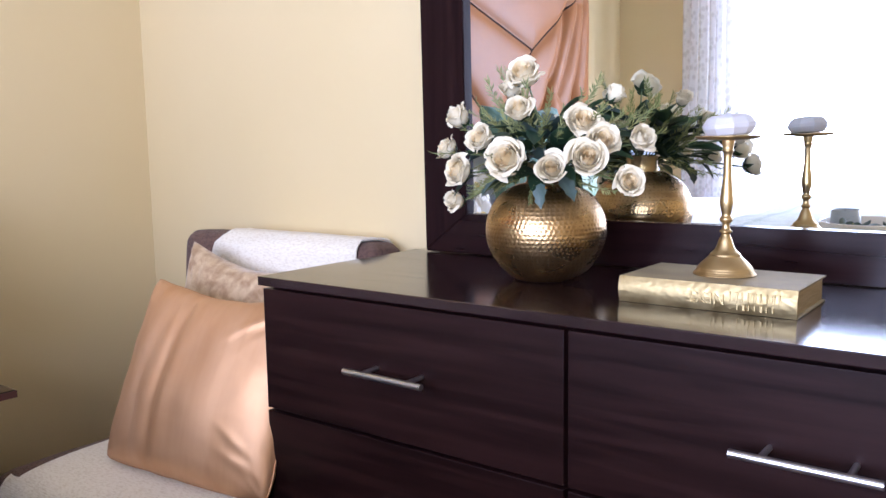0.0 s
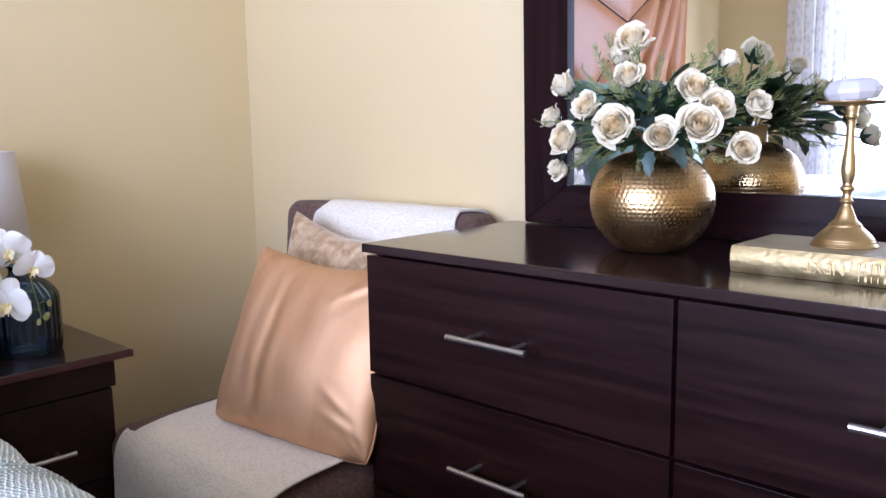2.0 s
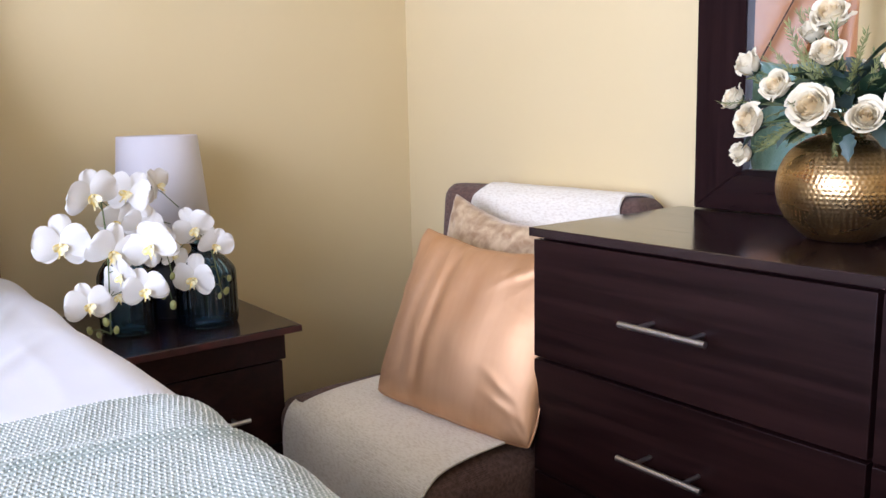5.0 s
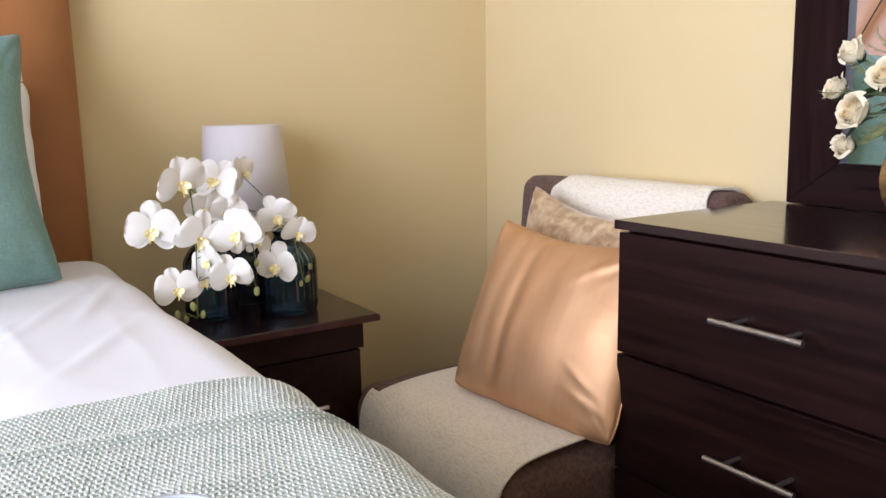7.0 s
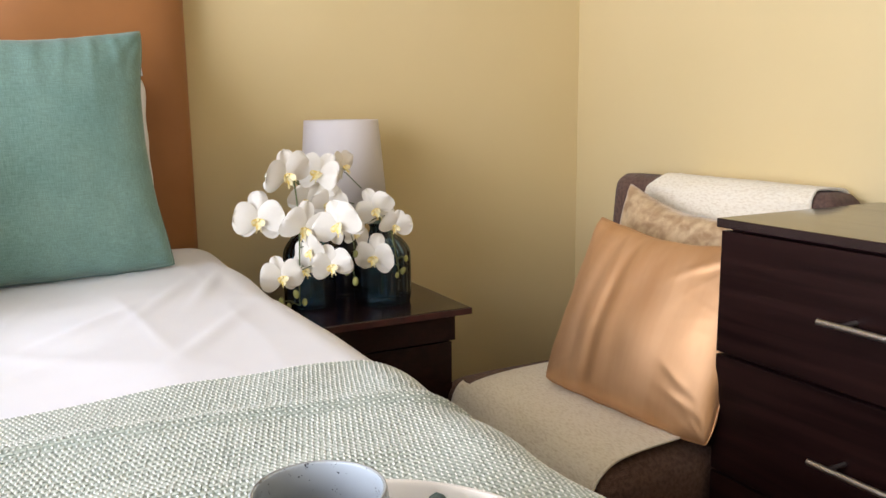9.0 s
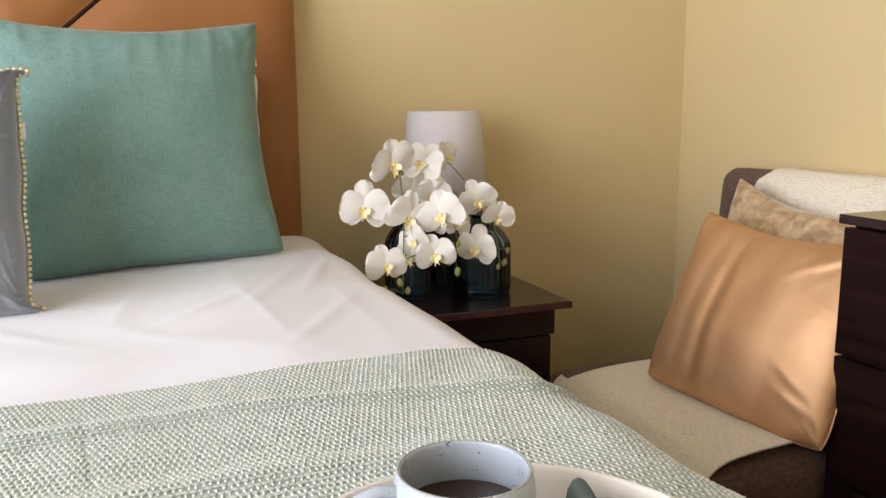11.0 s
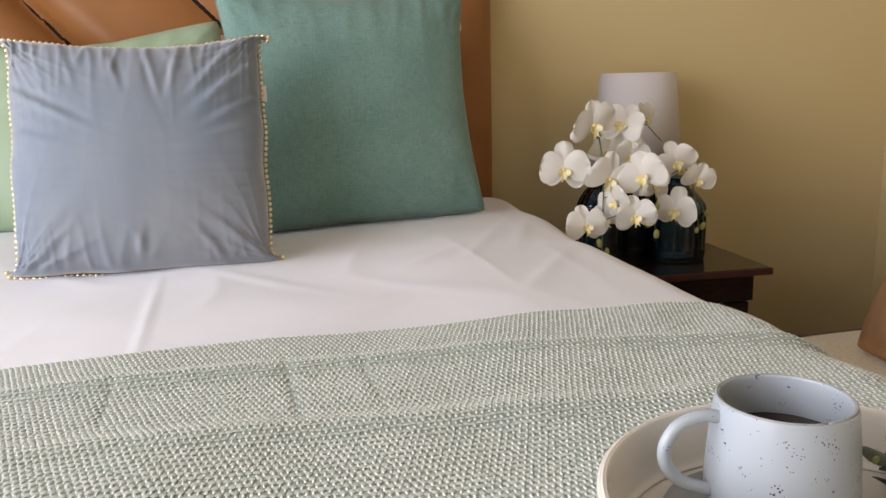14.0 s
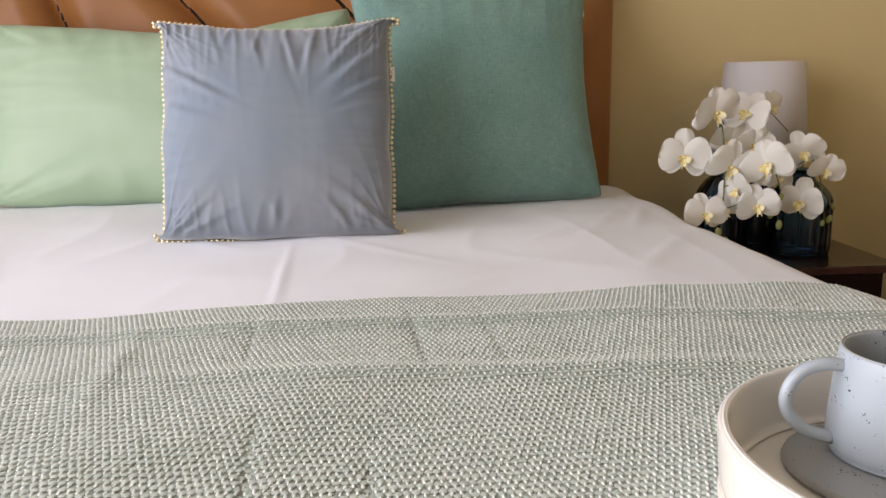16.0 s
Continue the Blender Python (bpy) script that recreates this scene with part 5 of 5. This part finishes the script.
def throw_edge(s):
    """Where the head end of the throw lies."""
    y = (BED_R + BED_L) / 2 + s
    return -1.028 - 0.033 * min(1.1, max(0, (y + 0.85))) + 0.008 * fnoise(s * 5, 0, 3) + 0.16 * max(0, s - 0.80)


def on_throw(x, s):
    y, z, ny, nz = cloth_section(s)
    h = throw_relief(x, s)
    return (x, widened(x, y) + ny * h, z + nz * h), (0, ny, nz)


n, k = 220, 340
P = np.zeros((n, k, 3))
SMAX = 1.13
for j in range(k):
    s = -SMAX + 2 * SMAX * j / (k - 1)
    e = throw_edge(s)
    for i in range(n):
        x = e + (FOOT + 0.02 - e) * i / (n - 1)
        P[i, j] = on_throw(x, s)[0]
P[:, :, 2] -= 0.0007
throw = thing("bed_throw", "sage green and white basket-weave throw across the bed", "throw", pose(-0.6, -0.57, BEDZ))
link_mesh("cloth", sheet(P), SAGE, throw)


def stitches(pitch, rowstep, shift, along, length, width, rise, seed, s0, s1, phase):
    """Small raised yarn loops in staggered rows, as one mesh."""
    r = np.random.RandomState(seed)
    V, F = [], []
    rows = int((FOOT - (-1.16)) / rowstep)
    cols = int((s1 - s0) / pitch)
    ring = [(-1, 0, -0.5), (-0.55, -1, -0.15), (-0.55, 0, 0.85), (-0.55, 1, -0.15), (0.55, -1, -0.15), (0.55, 0, 0.85), (0.55, 1, -0.15), (1, 0, -0.5)]
    faces = [(0, 1, 2), (0, 2, 3), (1, 4, 5, 2), (2, 5, 6, 3), (4, 7, 5), (5, 7, 6)]
    for a in range(rows):
        for b in range(cols):
            s = s0 + (b + (0.5 if a % 2 else 0.0) + phase) * pitch
            x = throw_edge(s) + 0.003 + (a + shift) * rowstep + r.uniform(-0.0008, 0.0008)
            s += r.uniform(-0.0005, 0.0005)
            if x > FOOT:
                continue
            c, nn = on_throw(x, s)
            _, ny, nz = nn
            l, w, hh = length * r.uniform(0.88, 1.12), width * r.uniform(0.85, 1.15), rise * r.uniform(0.75, 1.25)
            t = r.uniform(-0.2, 0.2)
            o = len(V)
            for u, v, q in ring:
                du, dv = (u * l, v * w) if along == "x" else (v * w, u * l)
                du, dv = du - t * dv, dv + t * du
                V.append((c[0] + du, c[1] + dv * nz + ny * q * hh, c[2] - dv * ny + nz * q * hh))
            F.extend(tuple(o + i for i in f) for f in faces)
    me = bpy.data.meshes.new("stitches")
    me.from_pydata(V, [], F)
    me.update()
    return me


PITCH, ROW = 0.0057, 0.0084
w1 = link_mesh("pale_stitches", stitches(PITCH, ROW, 0.0, "x", 0.0028, 0.00110, 0.0009, 1, -0.62, 1.10, 0.0), YARN_W, throw, "pale woven yarn loops")
w2 = link_mesh("sage_stitches", stitches(PITCH, ROW, 0.5, "y", 0.0031, 0.00270, 0.0005, 2, -0.62, 1.10, 0.5), YARN_G, throw, "sage woven yarn")
for w in (w1, w2):
    tagged(w, kind="stuff")

# ---- cushions on the bed ----
me, bd = cushion_mesh(0.60, 0.42, 0.15, 5, 0.03, 0.5)
cushion("white_pillow", "white cotton pillow behind the teal cushion", me, DUVET, frame_of((-2.075, -0.165, 0.885), (0, 1, 0), (-0.24, 0, 1)), "bed pillows")
me, bd = cushion_mesh(0.85, 0.43, 0.16, 6, 0.04, 1.4, n=70, top=0.09)
for v in me.vertices:
    u, w = v.co.x / 0.425, max(0.0, v.co.y / 0.215)
    v.co.y += w * (0.034 * max(0.0, (u - 0.45) / 0.5) - 0.016 * math.exp(-((u - 0.15) / 0.45) ** 2))
cushion("green_pillow", "pale mint-green sateen pillow against the headboard", me, GREEN, frame_of((-2.02, -0.83, 0.882), (0, 1, 0.0), (-0.26, 0, 1)), "bed pillows")
me, bd = cushion_mesh(0.54, 0.508, 0.20, 7, 0.13, 1.1, n=72, top=0.15)
M_TEAL = frame_of((-1.86, -0.142, 0.925), (-0.10, 1, 0.02), (-0.24, 0, 1))
teal = cushion("teal_cushion", "large teal linen cushion leaning on white pillow", me, TEAL, M_TEAL, "bed cushions", TEAL, bd)
me, bd = cushion_mesh(0.482, 0.414, 0.185, 9, 0.18, 1.25, n=130, ears=14, top=0.17, fine=1.9, sag=0.5)
# pulled folds: start, direction, half length, height, half width
PULLS = [(0.15, 0.10, 0.75, 0.66, 0.060, 0.0050, 0.007), (0.165, 0.06, 0.86, 0.51, 0.050, 0.0042, 0.006), (0.13, 0.13, 0.62, 0.78, 0.045, 0.0045, 0.006), (0.15, 0.02, 0.95, 0.31, 0.050, 0.0030, 0.006),
         (-0.15, 0.075, 0.87, -0.49, 0.075, 0.0045, 0.006), (-0.16, 0.02, 0.95, -0.31, 0.050, 0.0022, 0.007), (0.03, 0.125, -0.25, 0.97, 0.042, 0.0042, 0.005), (0.065, 0.12, 0.2, 0.98, 0.038, 0.0038, 0.005),
         (-0.03, 0.13, 0.28, -0.96, 0.036, 0.0036, 0.005), (-0.10, 0.14, 0.3, -0.95, 0.032, 0.0034, 0.005), (0.15, -0.15, 0.80, -0.60, 0.045, 0.0045, 0.006), (0.11, -0.165, 0.6, -0.8, 0.034, 0.0038, 0.006),
         (-0.15, -0.16, -0.8, -0.6, 0.045, 0.0048, 0.006), (-0.13, -0.175, -0.9, -0.4, 0.050, 0.0040, 0.005), (0.0, -0.16, -0.2, -1.0, 0.024, 0.0035, 0.006)]
for v in me.vertices:
    x, y, z = v.co
    if z > 0.004:
        for cx, cy, dx, dy, l, a, w in PULLS:
            al, ac = (x - cx) * dx + (y - cy) * dy, -(x - cx) * dy + (y - cy) * dx
            v.co.z += math.exp(-(al / l) ** 2) * (a * math.exp(-(ac / w) ** 2) - 0.6 * a * math.exp(-((ac - 1.9 * w) / w) ** 2))
M_BLUE = frame_of((-1.565, -0.524, 0.866), (0.0, 1, 0.0), (-0.275, 0, 1))
blue = cushion("blue_cushion", "grey-blue velvet cushion with gold bead trim", me, BLUE, M_BLUE, "bed cushions")
bead = bpy.data.meshes.new("bead")
_b = bmesh.new()
bmesh.ops.create_icosphere(_b, subdivisions=2, radius=0.0041)
_b.to_mesh(bead)
_b.free()
pts = [M_BLUE @ p for p in bd]
total, step = 0.0, 0.0094
for a, b in zip(pts, pts[1:] + pts[:1]):
    L = (b - a).length
    while total < L:
        p = a.lerp(b, total / L)
        o = (p - M_BLUE.translation).normalized()
        link_mesh("bead", bead, BEAD, blue, m=Matrix.Translation(p + o * 0.003))
        total += step
    total -= L


bead.polygons.foreach_set("use_smooth", [True] * len(bead.polygons))
for owner, m, x, y in ((blue, M_BLUE, 0.192, 0.095), (teal, M_TEAL, 0.236, 0.165)):
    part("tag", box(x, x + 0.016, y - 0.014, y + 0.014, -0.003, -0.0022), DUVET, owner, "small white sewn-in care tag", m=m)


# ---- tray with mug ----
TX, TY, TZ, TR = -0.505, 0.012, 0.692, 0.1435
tray = thing("tray", "round white glazed serving tray on the bed throw", "tray", pose(TX, TY, TZ))
link_mesh("body", lathe(smooth_profile([(0.0, 0.0), (TR - 0.014, 0.0), (TR - 0.007, 0.003), (TR - 0.003, 0.012), (TR - 0.0005, 0.042), (TR - 0.001, 0.0465), (TR - 0.004, 0.048), (TR - 0.0068, 0.0455), (TR - 0.0085, 0.014), (TR - 0.014, 0.0065), (TR - 0.022, 0.005), (0.0, 0.005)], 5), 96), GLAZE, tray, m=pose(TX, TY, TZ))
part("rim", tube([(TX + (TR - 0.004) * math.cos(a), TY + (TR - 0.004) * math.sin(a), TZ + 0.0478) for a in np.linspace(0, 2 * math.pi, 90)], 0.0012, 6), TRIM, tray, "cream rim edge", smooth=True)
MX, MY, MZ = -0.571, 0.010, TZ + 0.0102
co = thing("coaster", "round grey speckled stoneware coaster in the tray", "coaster", pose(MX, MY, TZ + 0.005))
link_mesh("disc", lathe([(0.0, 0.0), (0.064, 0.0), (0.066, 0.002), (0.065, 0.0045), (0.061, 0.0045), (0.0, 0.0042)], 56), STONE_D, co, m=pose(-0.556, -0.006, TZ + 0.0055))
mug = thing("mug", "pale grey-blue speckled stoneware mug of tea", "mug", pose(MX, MY, MZ))
link_mesh("body", lathe(smooth_profile([(0.0, 0.0), (0.040, 0.0), (0.0455, 0.004), (0.0473, 0.012), (0.0469, 0.025), (0.0445, 0.055), (0.0428, 0.068), (0.0422, 0.0705), (0.0408, 0.0712), (0.0394, 0.0698), (0.0404, 0.055), (0.044, 0.02), (0.040, 0.006), (0.0, 0.005)], 5), 72, 0.004), STONE, mug, m=pose(MX, MY, MZ))
link_mesh("tea", lathe([(0.0, 0.0435), (0.030, 0.0435), (0.0405, 0.044)], 48), TEA, mug, "dark brown tea", m=pose(MX, MY, MZ))
hd = Vector((-0.12, -1, 0)).normalized()
ring = [Vector((MX, MY, MZ)) + hd * r + Vector((0, 0, z)) for r, z in smooth_profile([(0.041, 0.0605), (0.054, 0.0620), (0.069, 0.056), (0.0770, 0.043), (0.0755, 0.029), (0.064, 0.017), (0.046, 0.011)], 6)]
hm = tube(ring, 0.0043, 12)
part("handle", hm, STONE, mug, smooth=True)

part("rim", tube([(MX + 0.0413 * math.cos(a), MY + 0.0413 * math.sin(a), MZ + 0.0712) for a in np.linspace(0, 2 * math.pi, 56)], 0.0008, 6), STONE_D, mug, "thin brown-grey rim line", smooth=True)

sprigt = thing("eucalyptus_sprig", "dark green round-leaved eucalyptus sprig in the tray", "sprig", pose(-0.50, 0.08, TZ + 0.005))


def round_leaf(r):
    bm = bmesh.new()
    c = bm.verts.new((0, r, 0.12 * r))
    ringv = []
    for i in range(14):
        a = 2 * math.pi * i / 14
        ringv.append(bm.verts.new((r * 0.95 * math.sin(a), r - r * math.cos(a), 0.10 * r * math.cos(2 * a))))
    for i in range(14):
        bm.faces.new((c, ringv[i], ringv[(i + 1) % 14]))
    me = bpy.data.meshes.new("round_leaf")
    bm.to_mesh(me)
    bm.free()
    me.materials.append(EUC)
    return me


RL = round_leaf(0.0165)
rnd = random.Random(14)
stem = [Vector(q) for q in smooth_profile([(-0.565, 0.092, TZ + 0.012), (-0.545, 0.096, TZ + 0.024), (-0.50, 0.094, TZ + 0.026), (-0.43, 0.075, TZ + 0.018)], 6)]
part("stem", tube(stem, 0.0014, 6), STEM, sprigt, smooth=True)
for i in range(26):
    p = stem[(i * 5) % len(stem)]
    d = Vector((rnd.uniform(-0.8, 0.8), rnd.uniform(-1, 1), rnd.uniform(0.05, 0.55)))
    p = p + Vector((0, rnd.uniform(-0.012, 0.012), rnd.uniform(0, 0.012)))
    link_mesh("leaf", RL, EUC, sprigt, m=aim(p, d, rnd.uniform(-0.8, 0.8), rnd.uniform(0.75, 1.15), "Y"))
for i in range(5):
    p = stem[(i * 7) % len(stem)] + Vector((rnd.uniform(-0.012, 0.012), rnd.uniform(-0.02, 0.02), rnd.uniform(0.012, 0.024)))
    link_mesh("seed_bud", BUDM, BUD, sprigt, m=aim(p, (rnd.uniform(-1, 1), rnd.uniform(-1, 1), 0.6), 0, 0.006))
